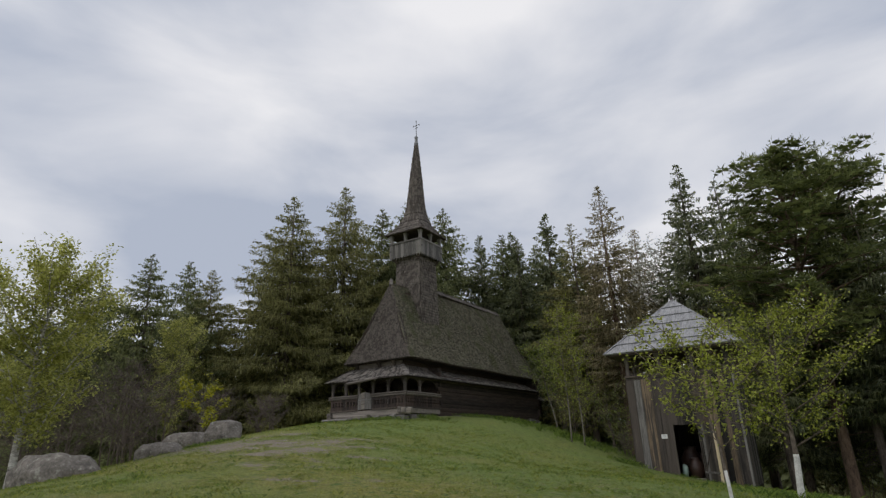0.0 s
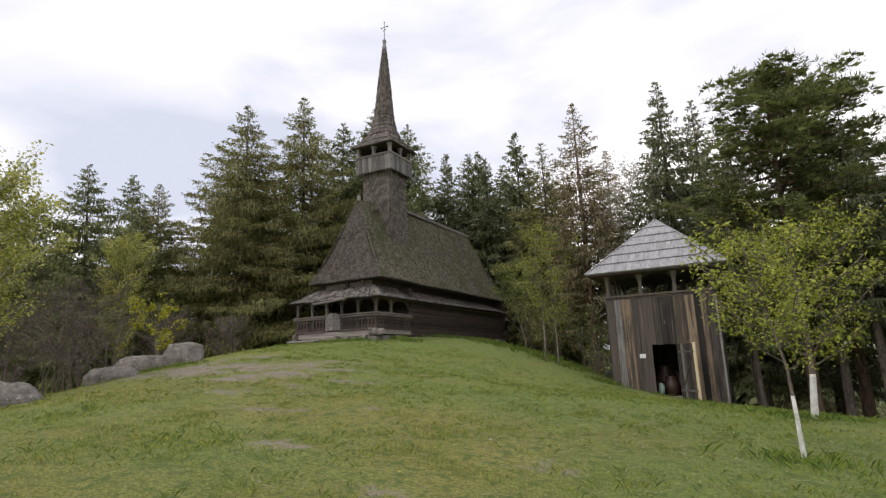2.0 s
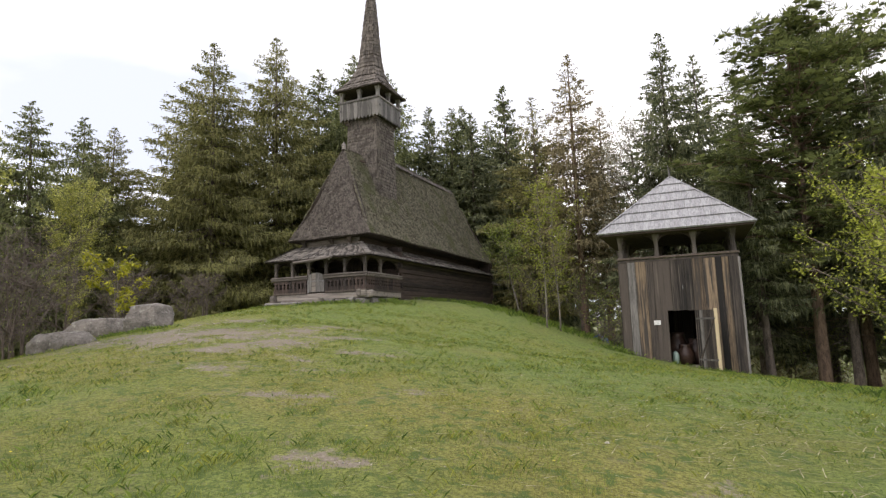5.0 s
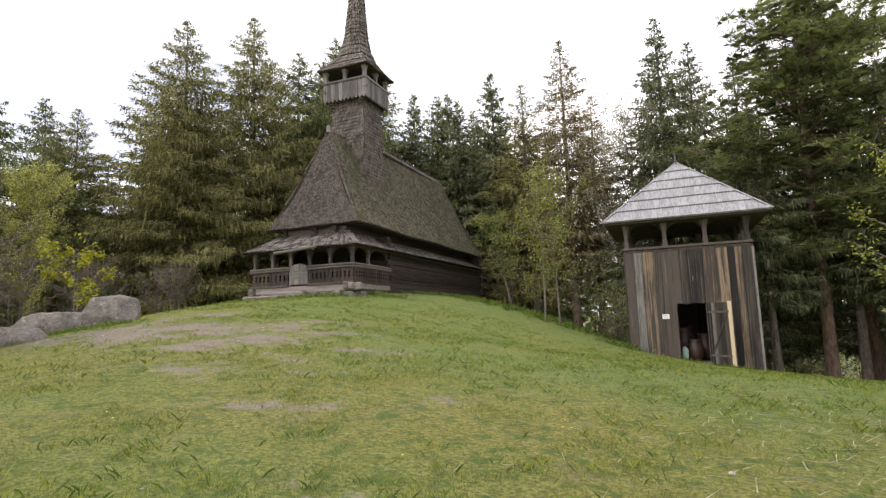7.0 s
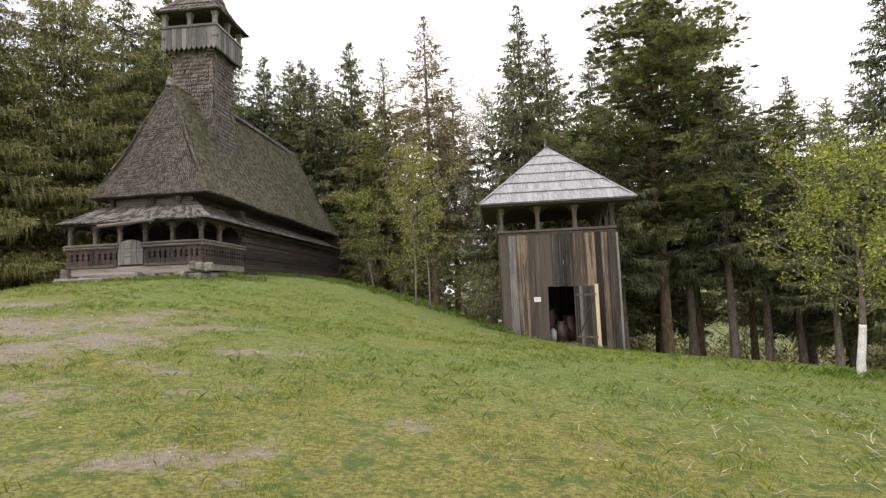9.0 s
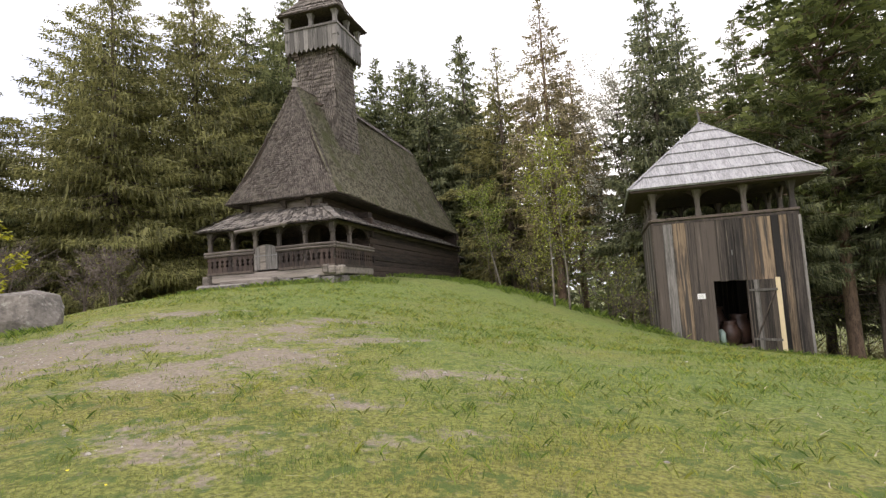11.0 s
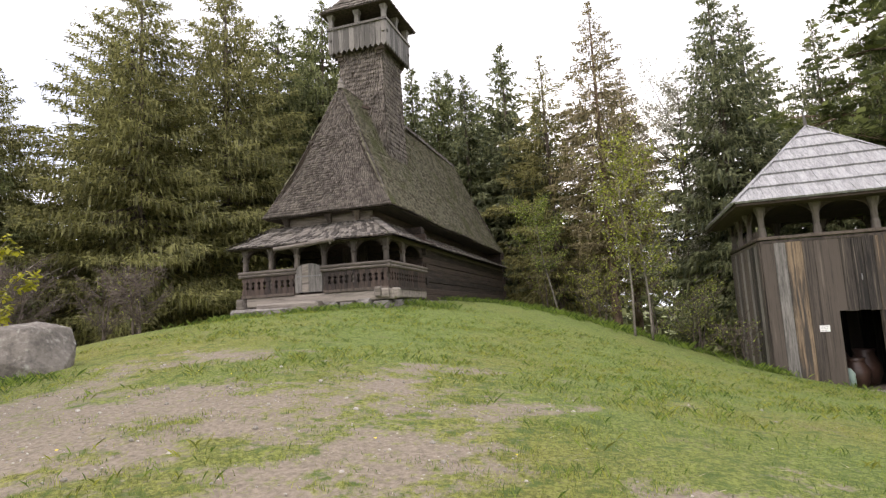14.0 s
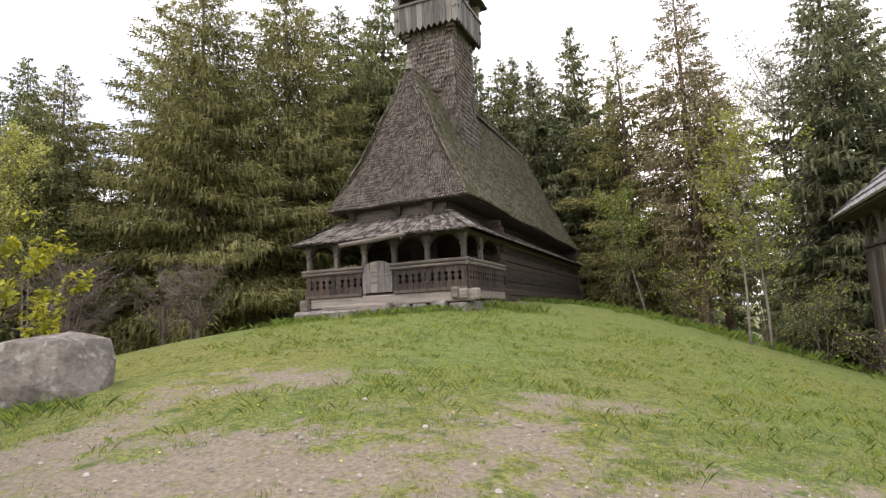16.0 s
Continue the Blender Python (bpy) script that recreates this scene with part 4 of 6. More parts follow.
part("beam_end", Build().box((PE - 0.36, PF - 0.24, BASE + 0.2), (PE - 0.12, PF + 0.1, BASE + 0.52), 0.05), SILL_WOOD, church, "squared beam end on the corner")
part("beam_end", Build().box((PE + 0.1, PF - 0.06, BASE + 0.16), (PE + 0.34, PF + 0.2, BASE + 0.46), 0.05), SILL_WOOD, church)
part("beam_end", Build().box((PW - 0.12, PF - 0.25, BASE + 0.06), (PW + 0.16, PF + 0.1, BASE + 0.42), 0.04), SILL_WOOD, church)
part("porch_floor", Build().box((PW, PF, BASE + 0.4), (PE, PB, BASE + 0.47)), OLD_WOOD, church)
step = Build().box((-20.55, 21.75, BASE - 0.15), (-18.45, 22.14, BASE + 0.2), 0.05)
step.v = [(x + stone_rng.uniform(-0.02, 0.02), y, z + stone_rng.uniform(-0.02, 0.02)) for x, y, z in step.v]
single("entrance_step", step, SILL_WOOD, (-19.5, 21.95, BASE), "worn grey timber step before the porch gate", "step")
slab = Build().box((-21.1, 21.3, BASE - 0.3), (-19.3, 21.75, BASE + 0.04), 0.05)
slab.v = [(x + stone_rng.uniform(-0.05, 0.05), y + stone_rng.uniform(-0.04, 0.04), z + stone_rng.uniform(-0.02, 0.02)) for x, y, z in slab.v]
single("stone_slab", slab, STEP_STONE, (-20.2, 21.5, BASE), "flat grey stone slab in the grass", "stone")

# walls of the nave, the porch's back wall and the apse
log_wall("wall", (PE, PB), (PE, NB), BASE + 0.12, 5.5, 10, 0.3, "hewn dark log side wall")
log_wall("wall", (PW, PB), (PE, PB), BASE + 0.4, 5.9, 9, 0.3, "dark log wall behind the porch")
log_wall("wall", (PW + 0.0, NB), (PW + 0.0, PB), BASE + 0.12, 5.5, 8, 0.3)
log_wall("wall", (PE, NB), (PW, NB), BASE + 0.12, 6.2, 8, 0.3)
log_wall("wall", (-17.25, 23.35), (-17.25, 39.0), 5.45, 6.6, 4, 0.25, "dark log strip between the two eaves")
log_wall("wall", (-20.55, 23.35), (-17.25, 23.35), 5.45, 6.6, 4, 0.25, "grey boarded strip between the two eaves")
part("fascia_board", Build().box((-20.5, 23.26, 5.7), (-17.3, 23.34, 6.22), 0.01), GREY_WOOD, church, "weathered board between the two eaves")
for x in (-20.3, -18.75, -17.75):
    b = Build().plate([(x - 0.05, 23.25, 5.95), (x + 0.05, 23.25, 5.95), (x + 0.16, 23.05, 6.25), (x - 0.16, 23.05, 6.25)], (0, -0.1, 0))
    part("bracket", b, OLD_WOOD, church)
door_b = Build().box((-19.55, PB - 0.09, BASE + 0.47), (-18.55, PB - 0.03, BASE + 2.2), 0.01)
part("door", door_b, OLD_WOOD, church, "dark plank church door")

# porch posts, arches and rails
POSTS = (PW + 0.1, -20.45, -19.52, -18.57, -17.56, PE - 0.02)
RAIL, EAVE = BASE + 1.22, 5.2


def post(x, y, along_x=True):
    b = Build()
    rings = []
    for z, r, w in ((BASE + 0.43, 0.075, 1), (BASE + 1.3, 0.075, 1), (BASE + 1.58, 0.068, 1), (BASE + 1.62, 0.088, 1), (BASE + 1.67, 0.088, 1), (BASE + 1.71, 0.068, 1), (BASE + 1.82, 0.075, 1.15), (BASE + 1.94, 0.075, 1.9), (BASE + 2.0, 0.075, 2.6), (BASE + 2.06, 0.075, 3.2)):
        wx, wy = (w, 1) if along_x else (1, w)
        rings.append([(x + r * c * wx, y + r * s * wy, z) for c, s in ((-1, -0.6), (-0.6, -1), (0.6, -1), (1, -0.6), (1, 0.6), (0.6, 1), (-0.6, 1), (-1, 0.6))])
    return part("post", b.solid(rings), POST_WOOD, church, "carved grey porch post with flared head")


def arch(p, q, y_out, n=10):
    """The board above a bay, cut to a round arch."""
    p, q = Vector(p), Vector(q)
    top, spring = BASE + 2.06, BASE + 1.6
    up = Vector((0, 0, 1))
    outline = [p + up * top, p + up * spring]
    for k in range(n + 1):
        a = math.pi * k / n
        w = 0.5 - 0.42 * math.cos(a)
        outline.append(p.lerp(q, w) + up * (spring + 0.33 * math.sin(a)))
    outline += [q + up * spring, q + up * top]
    part("arch", Build().plate(outline, Vector(y_out)), OLD_LOG, church)


for x in POSTS:
    post(x, PF)
post(PE - 0.02, 23.75, False)
post(PW + 0.1, 23.95, False)
for a, c in zip(POSTS[:-1], POSTS[1:]):
    arch((a, PF - 0.03, 0), (c, PF - 0.03, 0), (0, 0.07, 0))
arch((PE - 0.05, PF, 0), (PE - 0.05, 23.75, 0), (0.07, 0, 0))
arch((PE - 0.05, 23.75, 0), (PE - 0.05, PB - 0.1, 0), (0.07, 0, 0))
arch((PW + 0.07, PF, 0), (PW + 0.07, 23.95, 0), (0.07, 0, 0))
arch((PW + 0.07, 23.95, 0), (PW + 0.07, PB - 0.1, 0), (0.07, 0, 0))
for lo, hi in (((PW - 0.05, PF - 0.09, 5.15), (PE + 0.1, PF + 0.09, 5.27)), ((PE - 0.12, PF + 0.1, 5.14), (PE + 0.06, NB + 0.4, 5.26)), ((PW - 0.0, PF + 0.1, 5.14), (PW + 0.18, NB, 5.26))):
    part("wall_plate", Build().box(lo, hi, 0.02), OLD_WOOD, church)


def cut_plank(p, way, out, width, z0, z1):
    """A balustrade plank whose notched edges make hour-glass holes with its neighbours."""
    p, way, up = Vector(p), Vector(way), Vector((0, 0, 1))
    h = z1 - z0
    notch = [(0.30, 0.0), (0.34, 0.05), (0.42, 0.055), (0.48, 0.02), (0.54, 0.02), (0.60, 0.055), (0.68, 0.05), (0.72, 0.0)]
    left = [(0, 0.0)] + notch + [(1, 0.0)]
    outline = [p + way * (0.004 + d) + up * (z0 + f * h) for f, d in left]
    outline += [p + way * (width - 0.004 - d) + up * (z0 + f * h) for f, d in reversed(left)]
    outline = list(reversed(outline))
    return Build().plate(outline, Vector(out) * 0.03)


def balustrade(a, c, out):
    a, c = Vector((*a, 0)), Vector((*c, 0))
    way, length = (c - a).normalized(), (c - a).length
    n = int(round(length / 0.2))
    panel = part("balustrade", Build().solid([[a + Vector((0, 0, BASE + 0.44)) - way * 0.0, c + Vector((0, 0, BASE + 0.44)), c + Vector((0, 0, BASE + 0.52)), a + Vector((0, 0, BASE + 0.52))], [p + Vector(out) * 0.06 for p in (a + Vector((0, 0, BASE + 0.44)), c + Vector((0, 0, BASE + 0.44)), c + Vector((0, 0, BASE + 0.52)), a + Vector((0, 0, BASE + 0.52)))]]), OLD_WOOD, church, "notched plank balustrade of dark wood")
    for k in range(n):
        part("plank", cut_plank(a + way * (k * length / n) - Vector(out) * 0.005, way, out, length / n, BASE + 0.5, RAIL - 0.1), PLANK, panel)
    hb = Build()
    for z, r in ((RAIL - 0.1, 0.05), (RAIL, 0.055)):
        m = Vector((0, 0, z)) + Vector(out) * 0.03
        hb.tube([a - way * 0.1 + m, (a + c) / 2 + m + Vector((0, 0, 0.008)), c + way * 0.1 + m], [r, r, r * 0.95], 8)
    part("handrail", hb, GREY_WOOD, panel, "round grey double handrail")


OUT_S, OUT_E, OUT_W = (0, -1, 0), (1, 0, 0), (-1, 0, 0)
balustrade((PW + 0.02, PF - 0.08), (-19.58, PF - 0.08), OUT_S)
balustrade((-18.55, PF - 0.08), (PE + 0.07, PF - 0.08), OUT_S)
balustrade((PE + 0.07, PF - 0.05), (PE + 0.07, PB - 0.02), OUT_E)
balustrade((PW + 0.02, PB - 0.02), (PW + 0.02, PF - 0.05), OUT_W)

# round-topped gate
gx0, gx1, gz0 = -19.53, -18.6, BASE + 0.5
gate_ob = None
for k in range(4):
    x0, x1 = gx0 + (gx1 - gx0) * k / 4 + 0.004, gx0 + (gx1 - gx0) * (k + 1) / 4 - 0.004
    def top(x):
        q = (x - gx0) / (gx1 - gx0) * 2 - 1
        return BASE + 1.12 + 0.26 * math.sqrt(max(0.0, 1 - q * q * 0.95))
    b = Build().plate([(x1, PF - 0.12, gz0), (x0, PF - 0.12, gz0), (x0, PF - 0.12, top(x0)), ((x0 + x1) / 2, PF - 0.12, top((x0 + x1) / 2)), (x1, PF - 0.12, top(x1))], (0, 0.035, 0))
    mat = SILL_WOOD if k == 1 else GREY_BOARD
    if gate_ob is None:
        gate_ob = part("porch_gate", Build().box((gx0 + 0.05, PF - 0.08, BASE + 0.72), (gx1 - 0.05, PF - 0.05, BASE + 0.8)).box((gx0 + 0.05, PF - 0.08, BASE + 1.05), (gx1 - 0.05, PF - 0.05, BASE + 1.13)), OLD_WOOD, church, "closed round-topped plank gate")
    part("plank", b, mat, gate_ob)
part("strap", Build().box((gx0 + 0.02, PF - 0.132, BASE + 0.98), (gx1 - 0.02, PF - 0.121, BASE + 1.01)), IRON, gate_ob, "thin iron strap")

# lower roof
E0 = (PW - 0.36, PE + 0.36, 22.12, NB - 0.4)   # west, east, south and north edge of the lower eave
T0 = (-20.85, -17.35, 23.38, 38.4)
ZE, ZT = 5.2, 5.98


def lower_roof():
    w, e, s, n = E0
    tw, te, ts, tn = T0
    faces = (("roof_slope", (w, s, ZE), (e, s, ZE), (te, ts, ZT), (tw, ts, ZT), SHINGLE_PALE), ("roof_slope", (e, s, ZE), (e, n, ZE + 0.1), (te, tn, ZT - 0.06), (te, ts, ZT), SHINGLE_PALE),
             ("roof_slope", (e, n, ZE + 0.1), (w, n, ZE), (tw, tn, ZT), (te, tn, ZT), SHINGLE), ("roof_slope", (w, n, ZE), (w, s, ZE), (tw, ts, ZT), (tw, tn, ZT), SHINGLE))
    roof = None
    for k, (name, bl, br, tr, tl, mat) in enumerate(faces):
        at, wide = slope(bl, br, tr, tl, 0.04, 0.03, k)
        sb = Build()
        skin(sb, at)
        sk = part("lower_roof", sb, OLD_WOOD, church, "lower skirt roof of pale split shingles") if roof is None else part("boarding", sb, OLD_WOOD, roof)
        roof = roof or sk
        if k == 0:
            rows, rest = 7, Build()
            for r in range(rows):
                row_rng = random.Random(100 + r)
                nn = int(wide(r / rows) / 0.088)
                slant = 0.014 * (1 - r / rows)
                for c in range(nn):
                    one = Build() if r < 4 else rest
                    lo, hi = (c + row_rng.uniform(-0.1, 0.12)) / nn, (c + row_rng.uniform(0.8, 1.05)) / nn
                    lo, hi = max(0.0, lo), min(1.0, hi)
                    v0, v1 = max(-0.03, (r + row_rng.uniform(-0.4, 0.3)) / rows), min(1.0, (r + 2.0) / rows)
                    up0, up1 = min(1.0, lo + slant), min(1.0, hi + slant)
                    one_shingle(one, row_rng, at(lo, v0), at(hi, v0), at(up0, v1), at(up1, v1), 0.022, row_rng.uniform(0.2, 0.6))
                    if r < 4:
                        part("shingle", one, SHINGLE_ROW, roof)
            part("shingle_course", rest, SHINGLE_PALE, roof, kind="stuff")
        else:
            b = Build()
            shingles(b, random.Random(20 + k), at, wide, 8, 0.1 if k == 1 else 0.25, 0.026, 1.8, 0.5)
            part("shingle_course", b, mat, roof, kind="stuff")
    for p, q in (((e, s, ZE), (te, ts, ZT)), ((w, s, ZE), (tw, ts, ZT))):
        hb = Build()
        hr = random.Random(3)
        for k in range(16):
            c = lerp(p, q, k / 16)
            d = lerp(p, q, (k + 1.7) / 16)
            across = Vector((0.09, 0.09 if p[0] > CX else -0.09, 0))
            lift = Vector((0, 0, 0.05 + hr.uniform(0, 0.03)))
            hb.face(c - across + lift, c + across + lift, d + across * 0.8 + lift * 0.6, d - across * 0.8 + lift * 0.6)
            hb.face(c - across + lift, c + across + lift, c + across, c - across)
        part("hip_shingles", hb, SHINGLE_PALE, roof, "pale hip shingles", "stuff")


lower_roof()
gut = Build().tube([(-20.05, 22.02, 5.06), (-19.1, 22.0, 5.1), (-18.0, 22.02, 5.19)], [0.065, 0.065, 0.06], 9)
part("gutter", gut, GREY_WOOD, church, "hollowed log gutter over the gate")
part("gutter_hook", Build().tube([(-18.15, 22.3, 5.3), (-18.14, 22.05, 5.08), (-18.14, 21.93, 5.2)], [0.03, 0.03, 0.02], 6), GREY_WOOD, church)

# upper roof
UW, UE, US, UN, UZ = -20.98, -16.42, 22.8, 39.4, 6.2
R0, R1 = (CX, 24.2, 10.92), (CX, 37.9, 11.38)


def upper_roof():
    faces = (((UW, US, UZ), (UE, US, UZ + 0.02), R0, R0, SHINGLE, 0.075, 54), ((UE, US, UZ + 0.02), (UE, UN, UZ), R1, R0, SHINGLE_SIDE, 0.1, 46), ((UE, UN, UZ), (UW, UN, UZ), R1, R1, SHINGLE, 0.3, 14), ((UW, UN, UZ), (UW, US, UZ), R0, R1, SHINGLE_SIDE, 0.3, 14))
    roof = None
    for k, (bl, br, tr, tl, mat, pitch, rows) in enumerate(faces):
        at, wide = slope(bl, br, tr, tl, 0.13, 0.07, k + 3)
        sb = Build()
        skin(sb, at, 12, 10, 0.05)
        sk = part("upper_roof", sb, OLD_WOOD, church, "steep upper roof of weathered shingles") if roof is None else part("boarding", sb, OLD_WOOD, roof)
        roof = roof or sk
        b = Build()
        shingles(b, random.Random(40 + k), at, wide, rows, pitch, 0.032, 1.6, 1.0)
        part("shingle_course", b, mat, roof, kind="stuff")
    rb = Build()
    rr = random.Random(9)
    for k in range(110):
        y = 28.0 + (37.9 - 28.0) * k / 110
        for s in (-1, 1):
            t = rr.uniform(0.02, 0.1)
            rb.face((CX + s * 0.16, y, 11.2), (CX + s * 0.16, y + 0.085, 11.2), (CX - s * 0.02, y + 0.085, 11.42 + t), (CX - s * 0.02, y, 11.42 + t))
    part("ridge_shingles", rb, SHINGLE, roof, "ragged row of ridge shingles", "stuff")
    cap = Build().tube([(CX, 24.2, z) for z in (10.8, 10.96, 11.02, 11.12, 11.2)], [0.13, 0.1, 0.12, 0.07, 0.02], 10)
    part("roof_knob", cap, SHINGLE_PALE, roof, "small pale turned knob")
    soffit = Build()
    soffit.face((UW + 0.05, US + 0.05, UZ - 0.01), (UE - 0.05, US + 0.05, UZ - 0.01), (UE - 0.05, UN - 0.05, UZ - 0.01), (UW + 0.05, UN - 0.05, UZ - 0.01))
    soffit.v += [(x, y, z + 0.05) for x, y, z in soffit.v]
    soffit.f.append((7, 6, 5, 4))
    part("soffit", soffit, OLD_LOG, roof)
    slit = Build().box((CX + 0.36, 25.05, 10.3), (CX + 0.68, 25.18, 10.4), 0.01, Matrix.Rotation(0.4, 3, "Y"))
    part("roof_hatch", slit, OLD_LOG, roof, "dark slit hatch in the roof")


upper_roof()
# small apse roof
at, wide = slope((PE + 0.1, NB + 0.2, 4.75), (PE + 0.1, NB + 2.4, 4.75), (-18.2, NB + 1.6, 5.6), (-18.2, NB + 0.2, 5.6), 0, 0.02, 9)
b = Build()
skin(b, at, 4, 4)
shingles(b, rng, at, wide, 6, 0.2)
part("apse_roof", b, SHINGLE_PALE, church, "low shingled apse roof")
log_wall("wall", (PE - 0.6, NB), (PE - 0.6, NB + 2.0), BASE + 0.1, 4.9, 6, 0.25)

# tower
TX, TY = -18.7, 26.78


def square(h, z, g=None):
    g = h if g is None else g
    return [Vector((TX - h, TY - g, z)), Vector((TX + h, TY - g, z)), Vector((TX + h, TY + g, z)), Vector((TX - h, TY + g, z))]


def tower():
    lo, hi = square(0.98, 8.0), square(0.87, 13.1)
    shaft = part("tower_shaft", Build().solid([square(0.95, 8.0), square(0.84, 13.1)]), OLD_WOOD, church, "square shingled tower shaft")
    for k in range(4):
        at, wide = slope(lo[k], lo[(k + 1) % 4], hi[(k + 1) % 4], hi[k], 0, 0.015, k)
        b = Build()
        shingles(b, random.Random(60 + k), at, wide, 30, 0.1, 0.028, 1.5, 0.9)
        part("shingle_course", b, SHINGLE, shaft, kind="stuff")
    for sx in (-1, 1):
        for sy in (-1, 1):
            b = Build()
            for k in range(4):
                x, y, z = TX + sx * (0.86 + 0.07 * k), TY + sy * (0.86 + 0.07 * k), 12.55 + 0.13 * k
                b.box((min(x, TX + sx * 0.7), y - 0.06, z), (max(x, TX + sx * 0.7), y + 0.06, z + 0.12), 0.01)
            part("corbel", b, OLD_WOOD, shaft, "stepped timber corbel")
    floor = part("gallery", Build().solid([square(1.16, 13.1), square(1.16, 13.2)]), OLD_WOOD, church, "open belfry gallery with board parapet")
    # parapet boards with pointed feet
    H, Z0, Z1 = 1.2, 12.84, 13.84
    for side in range(4):
        turn = Matrix.Rotation(side * math.pi / 2, 3, "Z")
        n = 11
        for k in range(n):
            x0, x1 = -H + 2 * H * k / n + 0.006, -H + 2 * H * (k + 1) / n - 0.006
            xm = (x0 + x1) / 2
            out = [(x1, -H, Z0 + 0.15), (xm, -H, Z0), (x0, -H, Z0 + 0.15), (x0, -H, Z1), (x1, -H, Z1)]
            b = Build().plate([turn @ Vector((p[0], p[1], 0)) + Vector((TX, TY, p[2])) for p in out], turn @ Vector((0, 0.03, 0)))
            part("parapet_board", b, GREY_BOARD, floor)
        b = Build()
        for z, o in ((Z1, 0.05), (Z0 + 0.55, -0.06)):
            b.solid([[turn @ Vector((sx * (H + 0.04), -H - o + d, 0)) + Vector((TX, TY, z + w)) for d, w in ((0, 0), (0.1, 0), (0.1, 0.09), (0, 0.09))] for sx in (-1, 1)])
        part("rail", b, GREY_BOARD, floor)
        for q in (-1, 0):
            px = q * (H - 0.1)
            c = turn @ Vector((px, -H + 0.1, 0)) + Vector((TX, TY, 0))
            pb = Build().solid([[(c.x + r * a, c.y + r * e, z) for a, e in ((-1, -1), (1, -1), (1, 1), (-1, 1))] for z, r in ((13.2, 0.08), (14.25, 0.08), (14.4, 0.12), (14.56, 0.13))])
            part("post", pb, GREY_BOARD, floor)
    # spire: square eave drawn in to an eight-sided needle
    def lean_at(z):
        return 0.024 * (z - 14.5)
    def ring(r, z, s):
        pts = []
        for k in range(16):
            a = k * math.tau / 16
            c, d = math.cos(a), math.sin(a)
            sq = r / max(abs(c), abs(d))
            a8 = (a % (math.tau / 8)) - math.tau / 16
            oc = r / math.cos(a8) * 1.0
            q = sq * s + oc * (1 - s)
            pts.append(Vector((TX + c * q + lean_at(z), TY + d * q, z)))
        return pts
    prof = [(1.45, 14.47, 1), (1.12, 14.88, 0.9), (0.84, 15.36, 0.6), (0.66, 15.94, 0.3), (0.55, 16.66, 0.1), (0.32, 19.3, 0), (0.1, 21.3, 0)]
    sp = part("spire", Build().solid([ring(r - 0.03, z, s) for r, z, s in prof]), OLD_WOOD, church, "slender shingled needle spire")
    b = Build()
    sr = random.Random(77)
    for j in range(len(prof) - 1):
        r0, z0, s0 = prof[j]
        r1, z1, s1 = prof[j + 1]
        a0, a1 = ring(r0, z0, s0), ring(r1, z1, s1)
        rows = max(2, int((z1 - z0) / 0.2))
        for k in range(16):
            at, wide = slope(a0[k], a0[(k + 1) % 16], a1[(k + 1) % 16], a1[k])
            shingles(b, sr, at, wide, rows, 0.13, 0.022, 1.4, 0.5, skip=0)
    part("shingle_course", b, SHINGLE, sp, kind="stuff")
    part("spire_knob", Build().tube([(TX + lean_at(z), TY, z) for z in (21.1, 21.35, 21.55, 21.8, 21.95)], [0.14, 0.15, 0.1, 0.13, 0.04], 10), IRON, sp, "dark metal knob")
    cz = 21.95
    sx_ = TX + lean_at(22.6)
    cb = Build().tube([(sx_ - 0.01, TY, cz), (sx_, TY, cz + 1.15)], [0.028, 0.02], 6)
    cb.tube([(sx_ - 0.24, TY, cz + 0.8), (sx_ + 0.24, TY, cz + 0.8)], [0.022, 0.022], 6)
    cb.tube([(sx_ - 0.12, TY, cz + 0.56), (sx_ + 0.12, TY, cz + 0.64)], [0.018, 0.018], 6)
    for dx, dz in ((-0.24, 0.8), (0.24, 0.8), (0, 1.15)):
        cb.box((sx_ + dx - 0.035, TY - 0.03, cz + dz - 0.035), (sx_ + dx + 0.035, TY + 0.03, cz + dz + 0.035), 0.01)
    part("cross", cb, IRON, sp, "thin iron cross on the spire")


tower()

# ---- bell tower ----
BX, BY, BH = -4.0, 27.36, 2.17
BZ0, BZ1 = -0.2, 4.3
bell_house = thing("bell_tower", (BX, BY, 0.2), "board-clad bell tower with grey pyramid roof and open door", "bell tower")
DX0, DX1, DZ0, DZ1 = -4.47, -3.49, 0.2, 2.34
FY = BY - BH


def plank_up(name, x0, x1, z0, z1, mat, parent, label=""):
    r = random.Random(int((x0 + 50) * 1000))
    b = Build().box((x0 + 0.004, FY - 0.035 + r.uniform(-0.01, 0.006), z0), (x1 - 0.004, FY + 0.0, z1), 0.006)
    return part(name, b, mat, parent, label)


